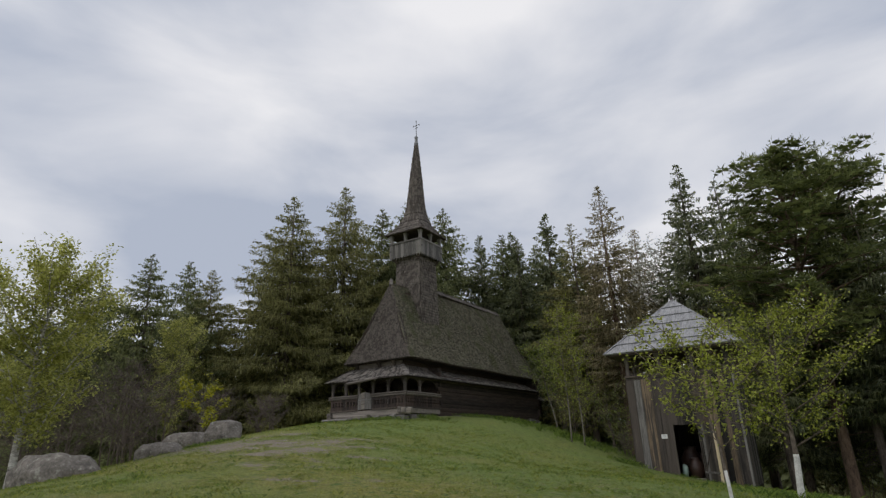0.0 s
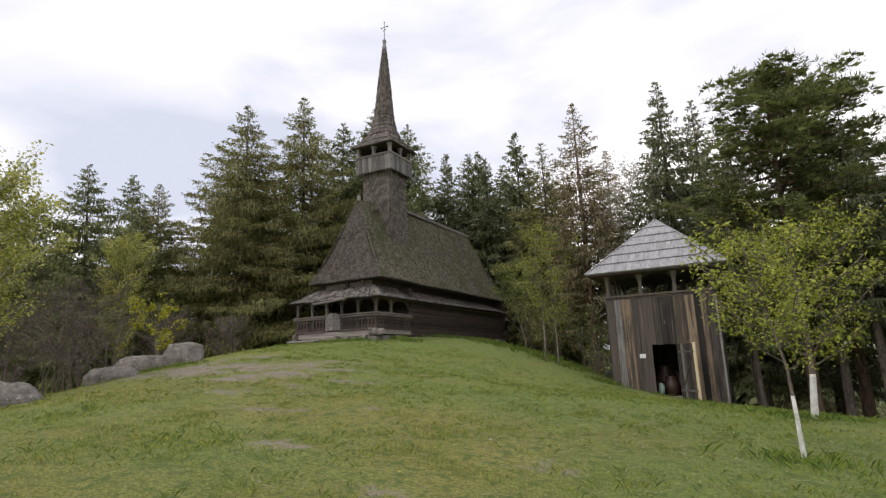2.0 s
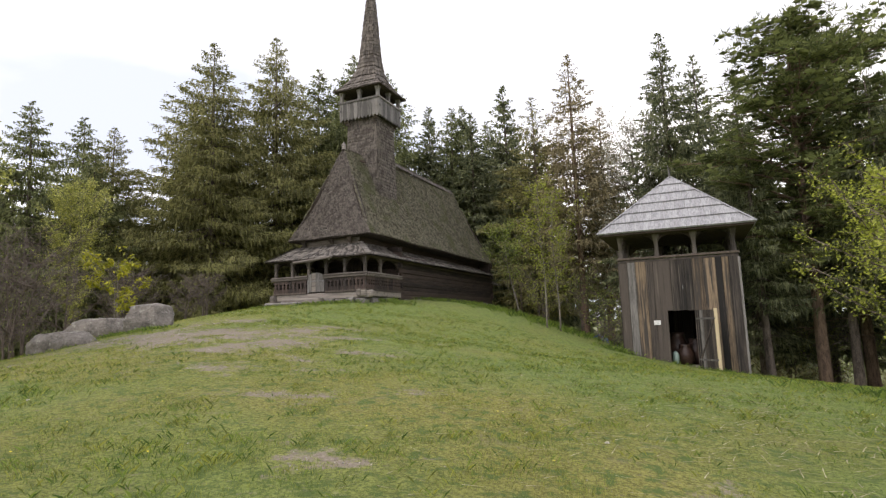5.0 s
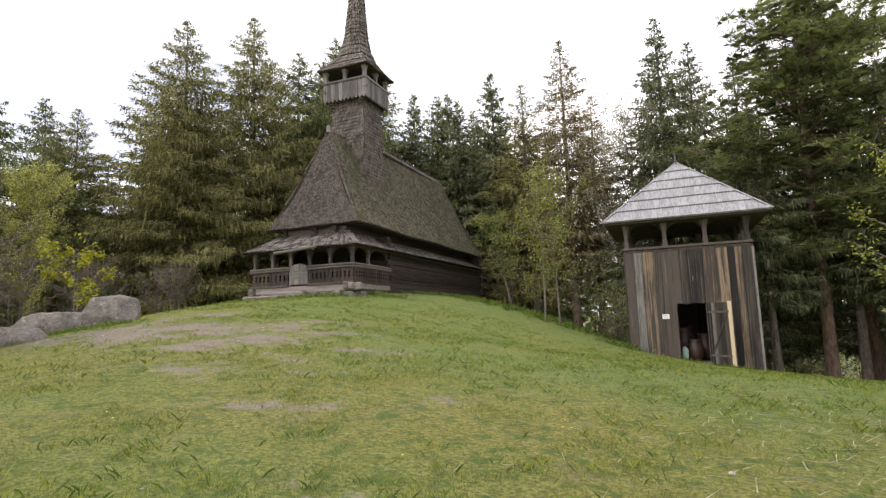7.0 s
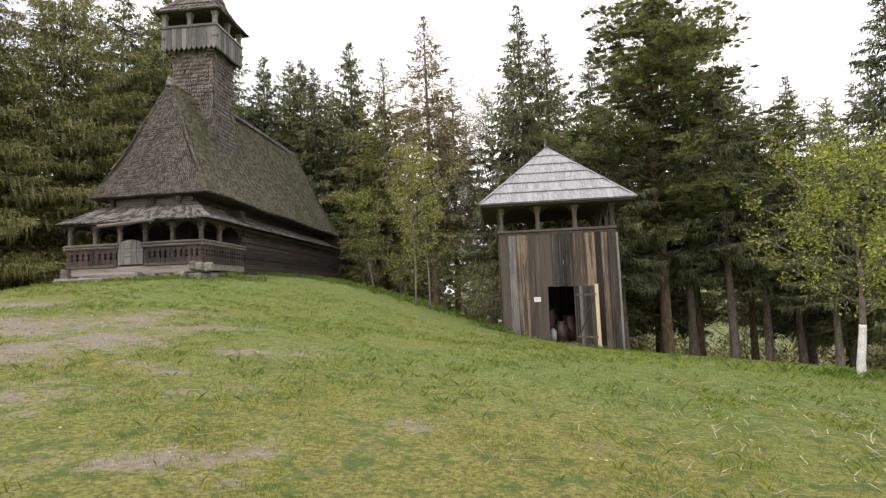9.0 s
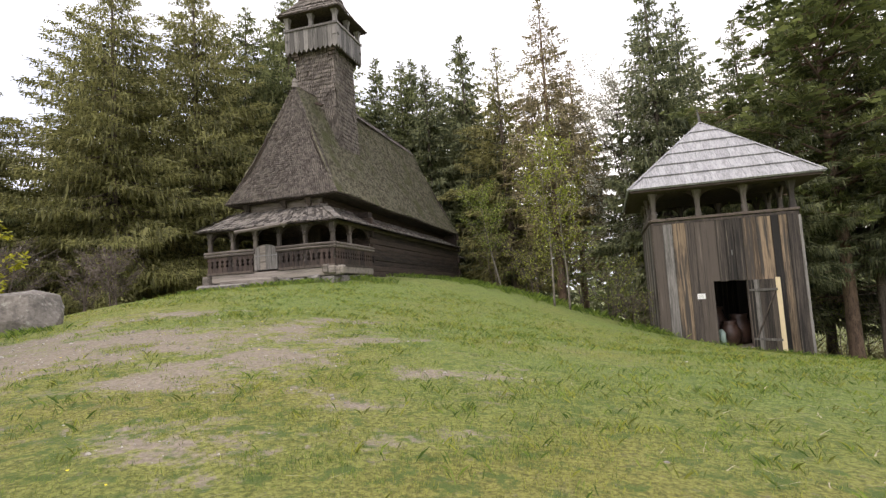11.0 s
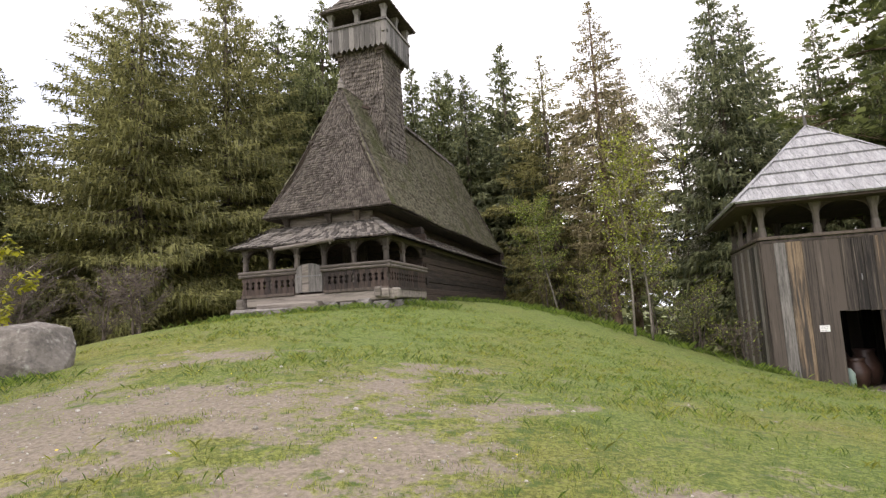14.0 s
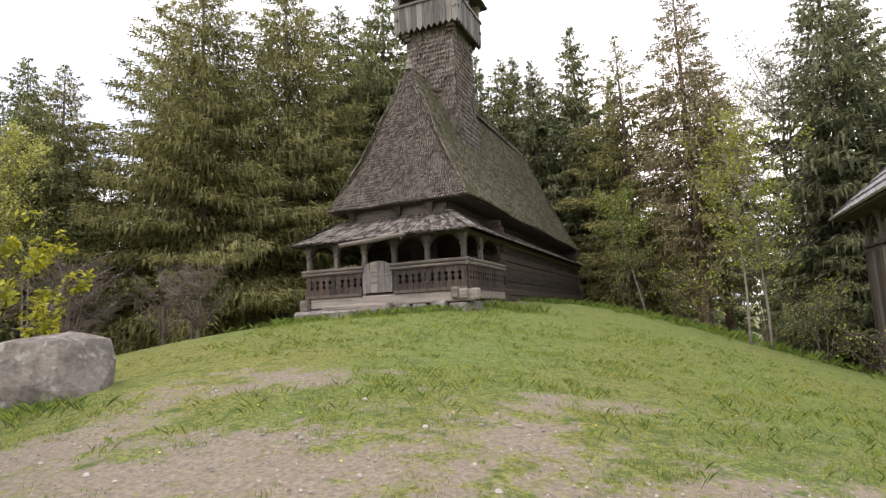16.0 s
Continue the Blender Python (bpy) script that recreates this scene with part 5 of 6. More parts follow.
front = part("front_wall", Build().box((BX - BH + 0.05, FY + 0.003, BZ1 - 0.2), (BX + BH - 0.05, FY + 0.1, BZ1)).box((BX - BH + 0.05, FY + 0.003, 2.36), (BX + BH - 0.05, FY + 0.1, 2.5)).box((DX0 - 0.12, FY + 0.003, BZ0), (DX0, FY + 0.1, 2.4)).box((DX1, FY + 0.003, BZ0), (DX1 + 0.12, FY + 0.1, 2.4)), OLD_WOOD, bell_house, "front wall of uneven upright boards")
BOARDS = ((0.0, 0.33, BOARD_DARK), (0.33, 0.62, GREY_BOARD), (0.62, 1.03, BOARD_TAN), (1.03, 1.3, BOARD_DARK), (1.3, 1.72, BOARD_DARK), (2.7, 3.12, BOARD_TAN), (3.12, 3.54, BOARD_TAN), (3.54, 3.76, BOARD_DARK), (3.76, 4.0, BOARD_TAN), (4.0, 4.34, BOARD_DARK))
for a, c, mat in BOARDS:
    plank_up("board", BX - BH + a, BX - BH + c, BZ0, BZ1, mat, front)
for k in range(4):
    w = (2.7 - 1.66) / 4
    plank_up("board", BX - BH + 1.66 + k * w, BX - BH + 1.66 + (k + 1) * w, 2.32 - 0.02 * (k % 2), BZ1, BOARD_DARK, front)
for side, (sx, name) in enumerate(((-1, "side_wall"), (1, "side_wall"))):
    x = BX + sx * BH
    w = part(name, Build().box((x - 0.1 if sx > 0 else x + 0.003, FY, BZ1 - 0.15), (x - 0.003 if sx > 0 else x + 0.1, BY + BH, BZ1)).box((x - 0.1 if sx > 0 else x + 0.003, FY, 1.2), (x - 0.003 if sx > 0 else x + 0.1, BY + BH, 1.35)), OLD_WOOD, bell_house)
    n = 13
    for k in range(n):
        y0, y1 = FY + 2 * BH * k / n, FY + 2 * BH * (k + 1) / n
        lo, hi = (x - 0.035, x) if sx < 0 else (x, x + 0.035)
        b = Build().box((lo, y0 + 0.004, BZ0), (hi, y1 - 0.004, BZ1), 0.006)
        part("board", b, (BOARD_DARK, GREY_BOARD, BOARD_DARK)[k % 3], w)
back = part("back_wall", Build().box((BX - BH, BY + BH - 0.1, BZ1 - 0.15), (BX + BH, BY + BH - 0.005, BZ1)), OLD_WOOD, bell_house)
for k in range(12):
    x0 = BX - BH + 2 * BH * k / 12
    part("board", Build().box((x0 + 0.004, BY + BH, BZ0 - 0.6), (x0 + 2 * BH / 12 - 0.004, BY + BH + 0.035, BZ1)), BOARD_DARK, back)
part("floor", Build().box((BX - BH + 0.05, FY + 0.1, 0.05), (BX + BH - 0.05, BY + BH - 0.1, 0.17)), OLD_WOOD, bell_house)
part("gallery_floor", Build().box((BX - BH, FY, BZ1), (BX + BH, BY + BH, BZ1 + 0.05)), OLD_WOOD, bell_house)
part("threshold", Build().box((DX0 - 0.1, FY - 0.1, 0.1), (DX1 + 0.1, FY + 0.1, DZ0), 0.015), SILL_WOOD, bell_house, "pale worn threshold")
for z, o in ((BZ1 - 0.02, 0.02), (BZ1 + 0.1, 0.05)):
    for s in (-1, 1):
        rail = Build().box((BX - BH - o, BY + s * (BH + o - 0.05) - 0.07, z), (BX + BH + o, BY + s * (BH + o - 0.05) + 0.07, z + 0.09), 0.015)
        part("gallery_rail", rail, OLD_WOOD, bell_house, "heavy dark timber gallery rail")
        rail = Build().box((BX + s * (BH + o - 0.05) - 0.07, BY - BH - o + 0.1, z + 0.003), (BX + s * (BH + o - 0.05) + 0.07, BY + BH + o - 0.1, z + 0.087), 0.015)
        part("gallery_rail", rail, OLD_WOOD, bell_house, "heavy dark timber gallery rail")


def tower_post(x, y):
    b = Build().solid([[(x + r * a, y + r * e, z) for a, e in ((-1, -0.6), (-0.6, -1), (0.6, -1), (1, -0.6), (1, 0.6), (0.6, 1), (-0.6, 1), (-1, 0.6))] for z, r in ((BZ1 + 0.1, 0.1), (BZ1 + 0.4, 0.09), (BZ1 + 0.46, 0.07), (BZ1 + 0.75, 0.08), (BZ1 + 0.95, 0.13), (BZ1 + 1.12, 0.16))])
    return part("gallery_post", b, POST_WOOD, bell_house, "carved dark gallery post")


def tower_arch(p, q, away):
    p, q, up = Vector(p), Vector(q), Vector((0, 0, 1))
    spring, top_z = BZ1 + 0.72, BZ1 + 1.16
    line = [p + up * top_z, p + up * spring]
    for k in range(11):
        a = math.pi * k / 10
        line.append(p.lerp(q, 0.5 - 0.44 * math.cos(a)) + up * (spring + 0.34 * math.sin(a)))
    line += [q + up * spring, q + up * top_z]
    # darker log colour than the rails: shadow under the gallery roof put into it
    part("arch", Build().plate(line, Vector(away)), OLD_LOG, bell_house)


marks = (-2.06, -0.69, 0.69, 2.06)
for s in (-1, 1):
    for m in marks:
        tower_post(BX + m, BY + s * 2.1)
    for m in marks[1:3]:
        tower_post(BX + s * 2.1, BY + m)
    for a, c in zip(marks[:-1], marks[1:]):
        tower_arch((BX + a, BY + s * 2.1 - 0.03, 0), (BX + c, BY + s * 2.1 - 0.03, 0), (0, 0.06, 0))
        tower_arch((BX + s * 2.1 - 0.03, BY + a, 0), (BX + s * 2.1 - 0.03, BY + c, 0), (0.06, 0, 0))
for k in range(8):
    y = BY - 1.9 + 0.3 * k
    part("baluster", Build().box((BX - 2.13, y - 0.03, BZ1 + 0.1), (BX - 2.08, y + 0.03, BZ1 + 0.42), 0.008), OLD_WOOD, bell_house)
# bells hanging in the gallery
beam = Build().box((BX - 2.1, BY - 0.1, BZ1 + 1.05), (BX + 2.1, BY + 0.1, BZ1 + 1.25), 0.02)
part("bell_beam", beam, OLD_WOOD, bell_house)
RE, RZ, RT = 2.82, 5.42, 8.1
roof_b = part("roof", Build().solid([[Vector((BX + a * (RE - 0.03), BY + e * (RE - 0.03), RZ)) for a, e in ((-1, -1), (1, -1), (1, 1), (-1, 1))], [Vector((BX + a * 0.02, BY + e * 0.02, RT - 0.03)) for a, e in ((-1, -1), (1, -1), (1, 1), (-1, 1))]]), OLD_WOOD, bell_house, "pyramid roof of silver-grey boards in lapped tiers")
tiers = 6
tr_ = random.Random(91)
for side in range(4):
    turn = Matrix.Rotation(side * math.pi / 2, 3, "Z")
    def on(u, v, lift):
        h = RE * (1 - v)
        p = Vector((u * h, -h, RZ + (RT - RZ) * v))
        n = Vector((0, -(RT - RZ), RE)).normalized()
        p = p + n * lift
        return turn @ Vector((p.x, p.y, 0)) + Vector((BX, BY, p.z))
    for t in range(tiers):
        v0, v1 = t / tiers, min(0.995, (t + 1.12) / tiers)
        n = max(1, int(2 * RE * (1 - v0) / (0.19 if side in (0, 3) else 0.4)))
        h0, h1 = RE * (1 - v0), RE * (1 - v1)
        def lap(x, v, e):
            return on(x / max(RE * (1 - v), 1e-3), v, 0.075 + e - 0.063 * (v - v0) / (v1 - v0))
        def upto(x):
            return min(v1, max(v0, 1 - abs(x) / RE))
        for k in range(n):
            x0, x1 = -h0 + 2 * h0 * k / n + 0.003, -h0 + 2 * h0 * (k + 1) / n - 0.003
            e = tr_.uniform(0, 0.007)
            line = [(x0, v0), (x1, v0)]
            if upto(x1) - v0 > 1e-3:
                line.append((x1, upto(x1)))
            if x0 < h1 < x1:
                line.append((h1, v1))
            if x0 < -h1 < x1:
                line.append((-h1, v1))
            if upto(x0) - v0 > 1e-3:
                line.append((x0, upto(x0)))
            q = [lap(x, v, e) for x, v in line]
            lo = [on(x0 / h0, v0, 0.012), on(x1 / h0, v0, 0.012)]
            b = Build()
            b.face(*q).face(q[1], q[0], lo[0], lo[1]).face(q[0], q[-1], lo[0]).face(q[1], lo[1], q[2])
            part("roof_board", b, ROOF_BOARD, roof_b)
for sx, sy in ((-1, -1), (1, -1), (1, 1), (-1, 1)):
    p, q = Vector((BX + sx * (RE + 0.03), BY + sy * (RE + 0.03), RZ + 0.06)), Vector((BX, BY, RT + 0.05))
    a = Vector((sx, -sy, 0)).normalized() * 0.07
    u = Vector((0, 0, 0.03))
    part("hip_board", Build().solid([[p - a, p + u * 1.2, p + a, p - u], [q - a * 0.6, q + u * 1.2, q + a * 0.6, q - u]]), ROOF_BOARD, roof_b, "narrow hip board")
part("finial", Build().tube([(BX, BY, RT - 0.1), (BX - 0.02, BY, RT + 0.25), (BX - 0.06, BY, RT + 0.55)], [0.06, 0.045, 0.012], 7), GREY_BOARD, roof_b, "short pointed wooden finial")
# the soffit's near-black colour carries the shade under the eave
part("eave_soffit", Build().solid([[(BX + a * (RE - 0.05), BY + e * (RE - 0.05), RZ - 0.06) for a, e in ((-1, -1), (1, -1), (1, 1), (-1, 1))], [(BX + a * (RE - 0.05), BY + e * (RE - 0.05), RZ - 0.005) for a, e in ((-1, -1), (1, -1), (1, 1), (-1, 1))]]), OLD_LOG, roof_b)
corner = Build().box((BX + BH - 0.02, FY - 0.05, BZ0), (BX + BH + 0.06, FY + 0.06, BZ1 - 0.05), 0.01)
part("corner_post", corner, GREY_BOARD, bell_house, "grey weathered corner board")

# open door leaf
HX, HY = DX1 + 0.02, FY - 0.06
door_dir = Vector((-2.72 - HX, 24.4 - HY, 0)).normalized()
dn = door_dir.cross(Vector((0, 0, 1)))
leaf_w = 1.02


def on_door(a, z, o):
    return Vector((HX, HY, 0)) + door_dir * a + dn * o + Vector((0, 0, z))


def door_piece(a0, a1, z0, z1, o0, o1):
    return Build().solid([[on_door(a0, z0, o0), on_door(a1, z0, o0), on_door(a1, z0, o1), on_door(a0, z0, o1)], [on_door(a0, z1, o0), on_door(a1, z1, o0), on_door(a1, z1, o1), on_door(a0, z1, o1)]])


DL0, DL1 = 0.12, 2.3
door = part("door", door_piece(0.0, 0.03, DL0, DL1, 0.0, 0.03), OLD_WOOD, bell_house, "open plank door with diagonal brace and pale edge lath")
for k, mat in enumerate((BOARD_DARK, GREY_BOARD, BOARD_DARK, BOARD_DARK, BOARD_DARK)):
    part("board", door_piece(0.03 + k * 0.172, 0.03 + (k + 1) * 0.172 - 0.006, DL0, DL1, 0.0, 0.03), mat, door)
part("edge_lath", door_piece(0.89, leaf_w, DL0 - 0.03, DL1 + 0.04, -0.004, 0.034), BOARD_PALE, door, "fresh pale lath")
for z in (DL0 + 0.33, DL1 - 0.32):
    part("ledge", door_piece(0.05, 0.93, z - 0.035, z + 0.035, 0.03, 0.06), GREY_BOARD, door)
lo_, hi_ = on_door(0.16, DL0 + 0.38, 0.035), on_door(0.86, DL1 - 0.36, 0.035)
wv = Vector((0, 0, 0.04))
part("brace", Build().solid([[lo_ - wv, lo_ + wv, lo_ + wv + dn * 0.025, lo_ - wv + dn * 0.025], [hi_ - wv, hi_ + wv, hi_ + wv + dn * 0.025, hi_ - wv + dn * 0.025]]), OLD_WOOD, door, "diagonal door brace")

# inside and on the front of the bell tower
note = thing("notice_card", (-4.86, FY - 0.05, 1.86), "small white notice card nailed to dark boards", "sign")
part("card", Build().box((-4.98, FY - 0.058, 1.78), (-4.74, FY - 0.05, 1.95), 0.002), PAPER, note)
for k in range(3):
    part("print_line", Build().box((-4.95, FY - 0.0605, 1.9 - 0.045 * k), (-4.79, FY - 0.0585, 1.91 - 0.045 * k)), INK, note)
part("wall_hook", Build().tube([(-3.83, FY - 0.03, 3.28), (-3.84, FY - 0.08, 3.24), (-3.84, FY - 0.07, 3.12)], [0.02, 0.018, 0.012], 6), IRON, bell_house, "small iron hook")


def jar(x, y, z, h, r, mat, label, name="clay_jar"):
    b = Build().tube([(x, y, z + h * f) for f in (0, 0.1, 0.35, 0.6, 0.82, 0.9, 1.0)], [r * q for q in (0.62, 0.75, 0.98, 1.0, 0.66, 0.6, 0.72)], 18)
    return single(name, b, mat, (x, y, z), label, "jar", "jars in the bell tower", smooth=True)


jar(-3.95, 26.1, 0.17, 0.8, 0.34, RED_POT, "large brown clay jar on the tower floor")
jar(-3.55, 26.6, 0.17, 1.0, 0.4, RED_POT, "tall brown clay jar on the tower floor")
jar(-4.25, 26.9, 0.17, 1.25, 0.42, RED_POT, "tall brown clay jar on the tower floor")
rag = Build().tube([(-4.3, 25.5, 0.17), (-4.31, 25.5, 0.4), (-4.3, 25.52, 0.62), (-4.33, 25.5, 0.74)], [0.07, 0.13, 0.12, 0.05], 9)
single("watering_jug", rag, MINT, (-4.3, 25.5, 0.17), "pale green enamel jug beside the door jamb", "jug", smooth=True)


# ---- boulders ----
def boulder(x, y, turn, corners, seed, label, worn=0.09, rough=0.02):
    """A broken block: the hull of its corners, with worn arrises and a gritty skin, part sunk in the ground."""
    bm = bmesh.new()
    for p in corners:
        bm.verts.new(p)
    made = bmesh.ops.convex_hull(bm, input=bm.verts)
    bmesh.ops.delete(bm, geom=[g for g in made["geom_interior"] if isinstance(g, bmesh.types.BMVert)], context="VERTS")
    bmesh.ops.bevel(bm, geom=list(bm.edges), offset=worn, segments=2, profile=0.6, affect="EDGES", clamp_overlap=True)
    bmesh.ops.triangulate(bm, faces=bm.faces)
    for _ in range(4):
        long = [e for e in bm.edges if e.calc_length() > 0.09]
        if not long:
            break
        bmesh.ops.subdivide_edges(bm, edges=long, cuts=1)
        bmesh.ops.triangulate(bm, faces=bm.faces)
    bm.normal_update()
    for v in bm.verts:
        at = v.co + Vector((seed * 3.1, 0, 0))
        v.co += v.normal * (rough * 2.2 * noise.fractal(at * 2.2, 0.9, 2.1, 3) + rough * 0.7 * noise.fractal(at * 11, 0.7, 2.2, 3))
    me = bpy.data.meshes.new("boulder")
    bm.to_mesh(me)
    bm.free()
    me.materials.append(STONE)
    me.polygons.foreach_set("use_smooth", [worn > 0.05] * len(me.polygons))
    ob = new("boulder", me)
    ob.matrix_world = pose(x, y, ground_z(x, y), 0, 0, turn)
    return tagged(ob, label, "boulder", "boulders along the slope")


def slab_corners(lx, ly, h, seed):
    """Corners of a low uneven slab."""
    r = random.Random(seed)
    ring = []
    for k in range(8):
        a = k * math.tau / 8 + r.uniform(-0.2, 0.2)
        for q, z in ((1.0, -0.3), (1.02, h * 0.35), (0.72, h * r.uniform(0.78, 1.0))):
            ring.append((lx * q * math.cos(a), ly * q * math.sin(a), z * r.uniform(0.85, 1.1)))
    return ring


boulder(-18.0, 13.0, 56, ((-0.66, -0.25, -0.3), (0.48, -0.4, -0.3), (0.6, 0.3, -0.3), (-0.6, 0.4, -0.3), (-0.66, -0.28, 0.25), (0.5, -0.36, 0.1), (0.05, -0.52, 0.16), (0.68, 0.05, 0.42), (-0.5, -0.16, 0.66), (0.1, -0.3, 0.66), (0.2, 0.1, 0.76), (0.62, 0.2, 0.66), (-0.4, 0.3, 0.62)), 4, "large angular grey boulder with pale lichen on top", 0.02, 0.01)
boulder(-20.0, 12.9, 50, slab_corners(0.95, 0.7, 0.62, 5), 5, "broad rounded grey boulder in the grass")
boulder(-18.5, 10.9, 40, slab_corners(0.82, 0.6, 0.44, 6), 6, "low grey boulder sunk in the grass")
boulder(-17.0, 7.0, 20, slab_corners(1.3, 0.85, 0.72, 7), 7, "long low brown-grey boulder")


# ---- grass, straw, pebbles, flowers ----
def blades():
    r = random.Random(33)
    low, deep, straw = Build(), Build(), Build()

    def tuft(b, x, y, n, h, spread):
        z = ground_z(x, y) - 0.01
        for _ in range(n):
            a = r.uniform(0, math.tau)
            px, py = x + r.gauss(0, spread), y + r.gauss(0, spread)
            hh = h * r.uniform(0.5, 1.3)
            lean = hh * r.uniform(0.3, 1.4)
            w = 0.0016 + 0.02 * hh
            c, s = math.cos(a), math.sin(a)
            i = len(b.v)
            if hh < 0.06:
                b.v.extend(((px - s * w, py + c * w, z), (px + s * w, py - c * w, z), (px + c * lean * 0.8, py + s * lean * 0.8, z + hh)))
                b.f.append((i, i + 1, i + 2))
                continue
            b.v.extend(((px - s * w, py + c * w, z), (px + s * w, py - c * w, z), (px + c * lean * 0.4, py + s * lean * 0.4, z + hh * 0.65), (px + c * lean, py + s * lean, z + hh)))
            b.f.extend(((i, i + 1, i + 2), (i, i + 2, i + 3)))

    def from_walk(x, y):
        """Distance from the line walked over the meadow."""
        ax, ay, dx, dy = 0.7, -1.2, -12.0, 10.0
        q = min(1.0, max(0.0, ((x - ax) * dx + (y - ay) * dy) / (dx * dx + dy * dy)))
        return math.hypot(x - ax - dx * q, y - ay - dy * q)

    for _ in range(250000):
        x, y = r.uniform(-20.5, 5.0), r.uniform(0.5, 24.5)
        if PW - 0.6 < x < PE + 0.6 and y > PF - 0.5:
            continue
        # thickest along the line walked, thinning away from it
        if r.random() > 1.0 / (1.0 + (from_walk(x, y) / 5.5) ** 2):
            continue
        if r.random() < soil(x, y) * 1.3:
            continue
        n = noise.noise(Vector((x * 1.5, y * 1.5, 9))) + 0.5 * noise.noise(Vector((x * 4.2, y * 4.2, 4)))
        green = r.random() < lush(x, y)
        if n > r.uniform(0.0, 0.5):
            tuft(deep if green or r.random() < 0.5 else low, x, y, 7, r.uniform(0.02, 0.045), 0.045)
        elif n > -0.28 or r.random() < 0.35:
            tuft(deep if green and r.random() < 0.6 else low, x, y, 6, r.uniform(0.014, 0.034), 0.07)
    # stronger clumps that stand above the sward, in drifts
    for _ in range(13000):
        x, y = r.uniform(-19.5, 5.0), r.uniform(2.0, 24.0)
        if PW - 0.6 < x < PE + 0.6 and y > PF - 0.5 or soil(x, y) > 0.3:
            continue
        if noise.noise(Vector((x * 0.45, y * 0.45, 21))) + 0.4 * lush(x, y) < r.uniform(-0.2, 0.6):
            continue
        wide = r.uniform(0.05, 0.11)
        for _ in range(3):
            tuft(deep if r.random() < 0.55 else low, x + r.gauss(0, wide), y + r.gauss(0, wide), 7, r.uniform(0.035, 0.07), wide * 0.6)
    # loose clumps on the worn earth
    for _ in range(520):
        x, y = r.uniform(-17, -3), r.uniform(4, 16)
        if soil(x, y) < 0.12:
            continue
        wide = r.uniform(0.04, 0.15)
        for _ in range(int(wide * 130)):
            tuft(deep if r.random() < 0.55 else low, x + r.gauss(0, wide), y + r.gauss(0, wide * 0.6), 7, r.uniform(0.018, 0.042), 0.035)
    # rank clumps by the stones, the church and the trees
    for cx, cy, rad, n, h in ((-17.3, 12.5, 0.35, 30, 0.1), (-18.4, 12.2, 0.4, 30, 0.1), (-19.0, 11.9, 0.5, 30, 0.1), (-20.6, 21.0, 0.6, 60, 0.2), (-19.3, 21.6, 0.6, 50, 0.18), (-17.5, 22.0, 0.8, 60, 0.16), (-16.2, 23.6, 0.9, 60, 0.18), (-16.0, 28.0, 1.6, 80, 0.16), (-0.5, 8.8, 0.4, 40, 0.13), (0.1, 14.7, 0.8, 60, 0.15), (-6.4, 25.2, 0.4, 40, 0.18), (-1.6, 24.9, 0.6, 40, 0.13), (-12.5, 29.5, 2.0, 160, 0.18), (-9.4, 28.5, 1.6, 120, 0.22), (-3.0, 24.6, 1.0, 30, 0.12)):
        for _ in range(n):
            tuft(deep, cx + r.gauss(0, rad), cy + r.gauss(0, rad * 0.5), 9, h, 0.08)
    for _ in range(2600):
        x, y = r.uniform(-17, 3.0), r.uniform(1, 20)
        a, h = r.uniform(0, math.tau), r.uniform(0.06, 0.22)
        if r.random() > 0.25 + 0.75 * (noise.noise(Vector((x * 0.5, y * 0.5, 5))) > 0.15):
            continue
        c, s, z = math.cos(a) * h, math.sin(a) * h, ground_z(x, y) + r.uniform(0.01, 0.035)
        straw.face((x, y, z), (x + c, y + s, z + 0.01), (x + c + 0.004, y + s - 0.004, z + 0.012))
        straw.face((x, y, z), (x + 0.005, y - 0.005, z), (x + c, y + s, z + 0.011))
    # mown straw left lying on the lower slope
    for _ in range(700):
        x, y = r.gauss(-3.2, 1.7), r.gauss(9.3, 1.8)
        a, h = r.gauss(0.6, 0.7), r.uniform(0.08, 0.3)
        c, s, z = math.cos(a) * h, math.sin(a) * h, ground_z(x, y) + r.uniform(0.025, 0.055)
        z2 = ground_z(x + c, y + s) + r.uniform(0.025, 0.055)
        straw.face((x, y, z), (x + c, y + s, z2), (x + c + 0.008, y + s - 0.01, z2 + 0.004))
        straw.face((x, y, z), (x + 0.009, y - 0.012, z), (x + c, y + s, z2))
    for b, mat, name, lab in ((low, GRASS, "grass", "short yellow-green meadow grass"), (deep, GRASS_DEEP, "grass", "lush darker green grass tufts"), (straw, STRAW, "straw", "scattered dry straw on the meadow")):
        single(name, b, mat, (-8, 10, 1), lab, "grass" if name == "grass" else "straw", kind="stuff")


blades()


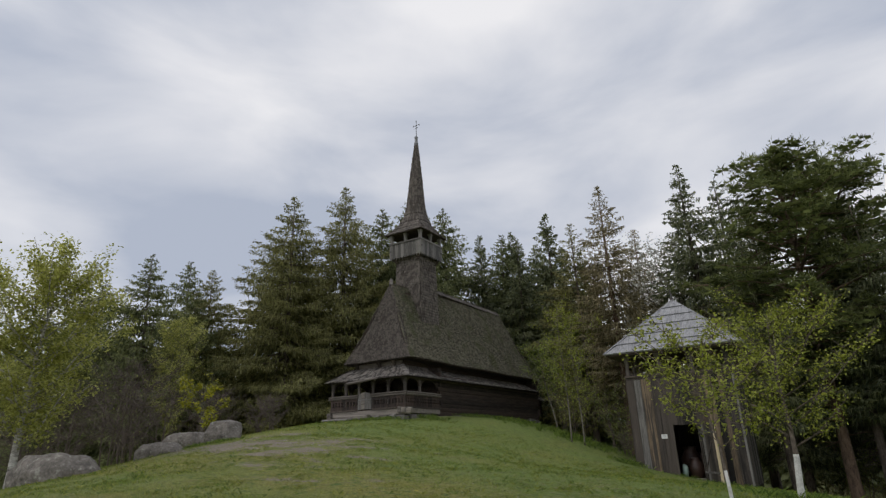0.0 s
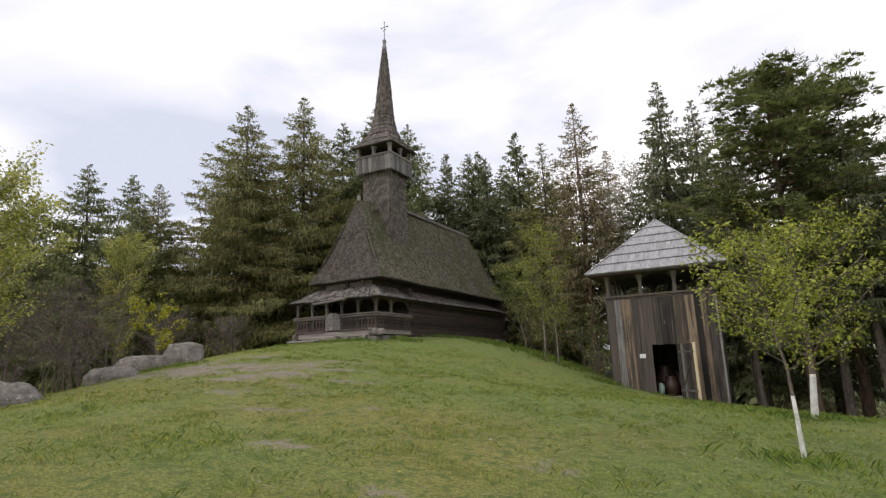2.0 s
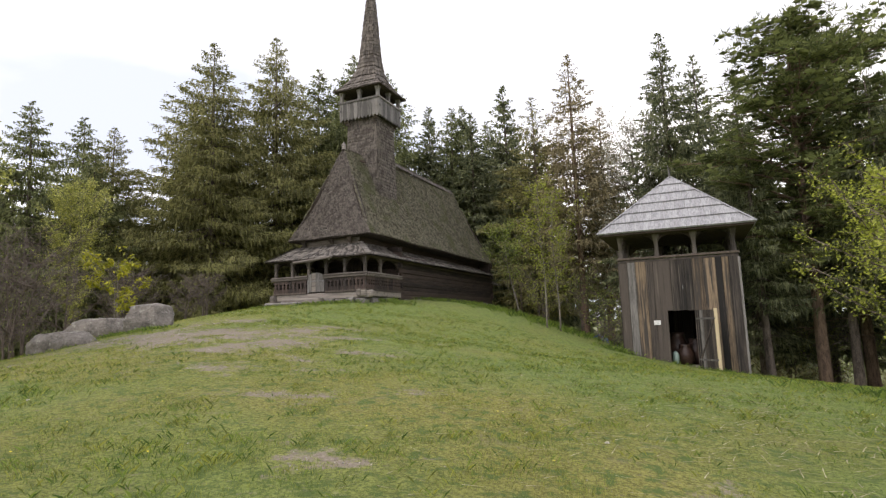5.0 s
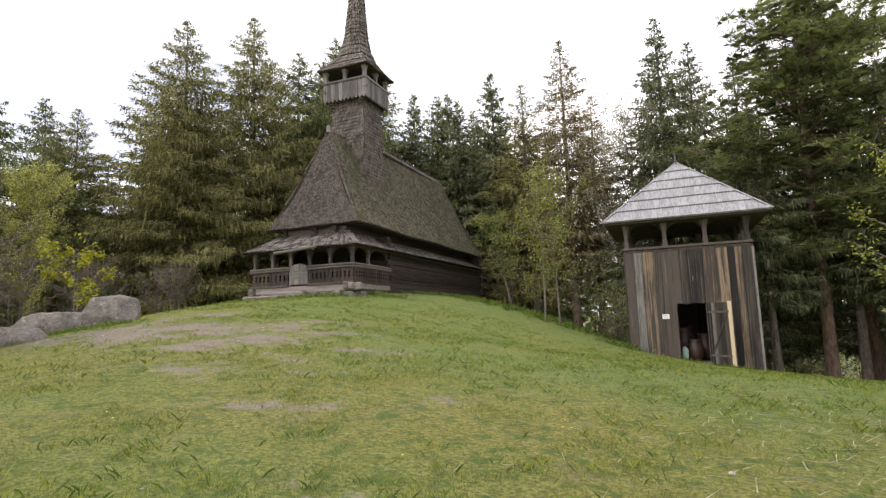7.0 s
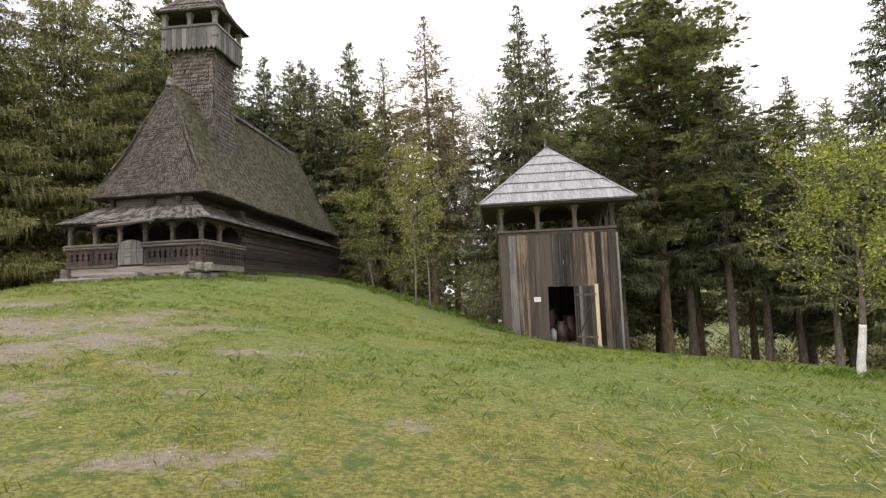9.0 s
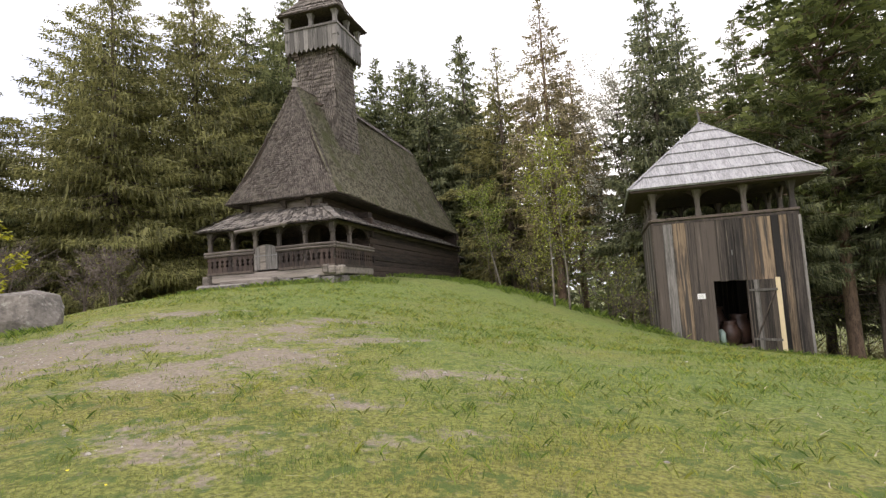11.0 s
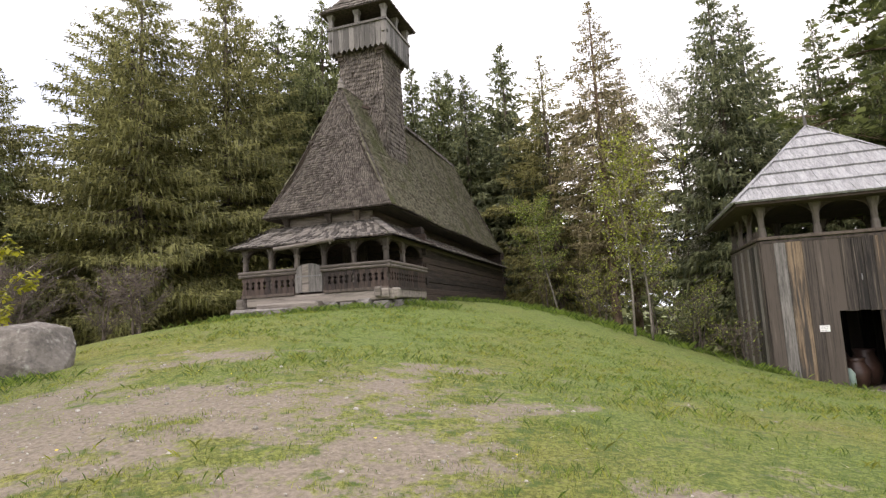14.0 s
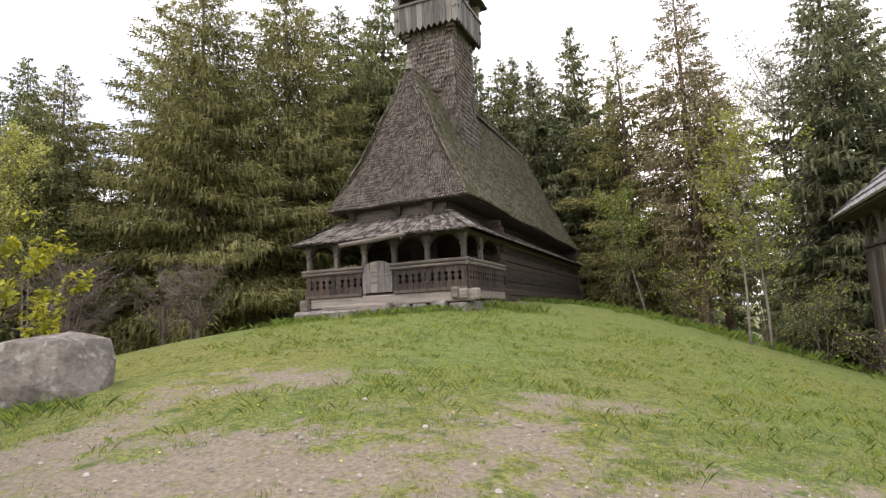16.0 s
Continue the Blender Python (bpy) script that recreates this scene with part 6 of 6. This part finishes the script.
def pebbles():
    r = random.Random(44)
    b = Build()
    made = 0
    while made < 1500:
        x, y = r.uniform(-17, -4), r.uniform(4, 15)
        if soil(x, y) < 0.35 and r.random() > 0.04:
            continue
        s, z = r.uniform(0.005, 0.013) * (2.2 if r.random() < 0.07 else 1), ground_z(x, y) - 0.015
        k = 6
        ring = [[(x + s * q * math.cos(a * math.tau / k + r.uniform(-0.2, 0.2)), y + s * q * 0.8 * math.sin(a * math.tau / k), z + s * w) for a in range(k)] for q, w in ((0.9, 0), (1.0, 0.45), (0.55, 0.95))]
        b.solid(ring)
        made += 1
    single("pebbles", b, PEBBLE, (-12, 10, 2), "small pale pebbles on the bare earth", "pebbles", kind="stuff")
    f = Build()
    for _ in range(60):
        x, y = r.uniform(-15, -1), r.uniform(4, 18)
        z = ground_z(x, y) + r.uniform(0.03, 0.07)
        q = r.uniform(0.008, 0.013)
        f.face(*[(x + q * math.cos(a * math.tau / 7), y + q * math.sin(a * math.tau / 7), z + 0.004 * (a % 2)) for a in range(7)])
    single("dandelions", f, FLOWER, (-8, 10, 1), "scattered small yellow meadow flowers", "flowers", kind="stuff")


TARP = material("blue tarpaulin", (0.03, 0.07, 0.22), (0.06, 0.13, 0.36), 0.5, 2.0, bump=0.3)
PEBBLE = material("pale pebble", (0.22, 0.2, 0.17), (0.46, 0.43, 0.38), 0.8, 6.0, bump=0.2, spread=0.2, rand="island")
FLOWER = material("yellow petal", (0.7, 0.55, 0.02), (0.85, 0.7, 0.05), 0.6, 6.0, bump=0.0)
pebbles()


# ---- a covered stack beyond the trees ----
def covered_stack(x, y):
    z = ground_z(x, y)
    b = Build()
    rings = []
    for f, w, h in ((0, 1.0, 0.0), (0.02, 1.06, 0.5), (0.05, 1.0, 1.0), (0.5, 0.9, 1.5), (0.95, 1.0, 1.0), (0.98, 1.06, 0.5), (1, 1.0, 0.0)):
        rings.append([(x - 1.6 + 3.2 * f, y + 0.9 * w * c, z - 0.2 + (1.3 * h * q if h else 0.0)) for c, q in ((-1, 0.1), (-0.95, 0.8), (0, 1.12), (0.95, 0.8), (1, 0.1))])
    b.solid(rings)
    single("covered_stack", b, TARP, (x, y, z), "stack under a blue tarpaulin beyond the trees", "tarpaulin")


covered_stack(-10.9, 49.5)
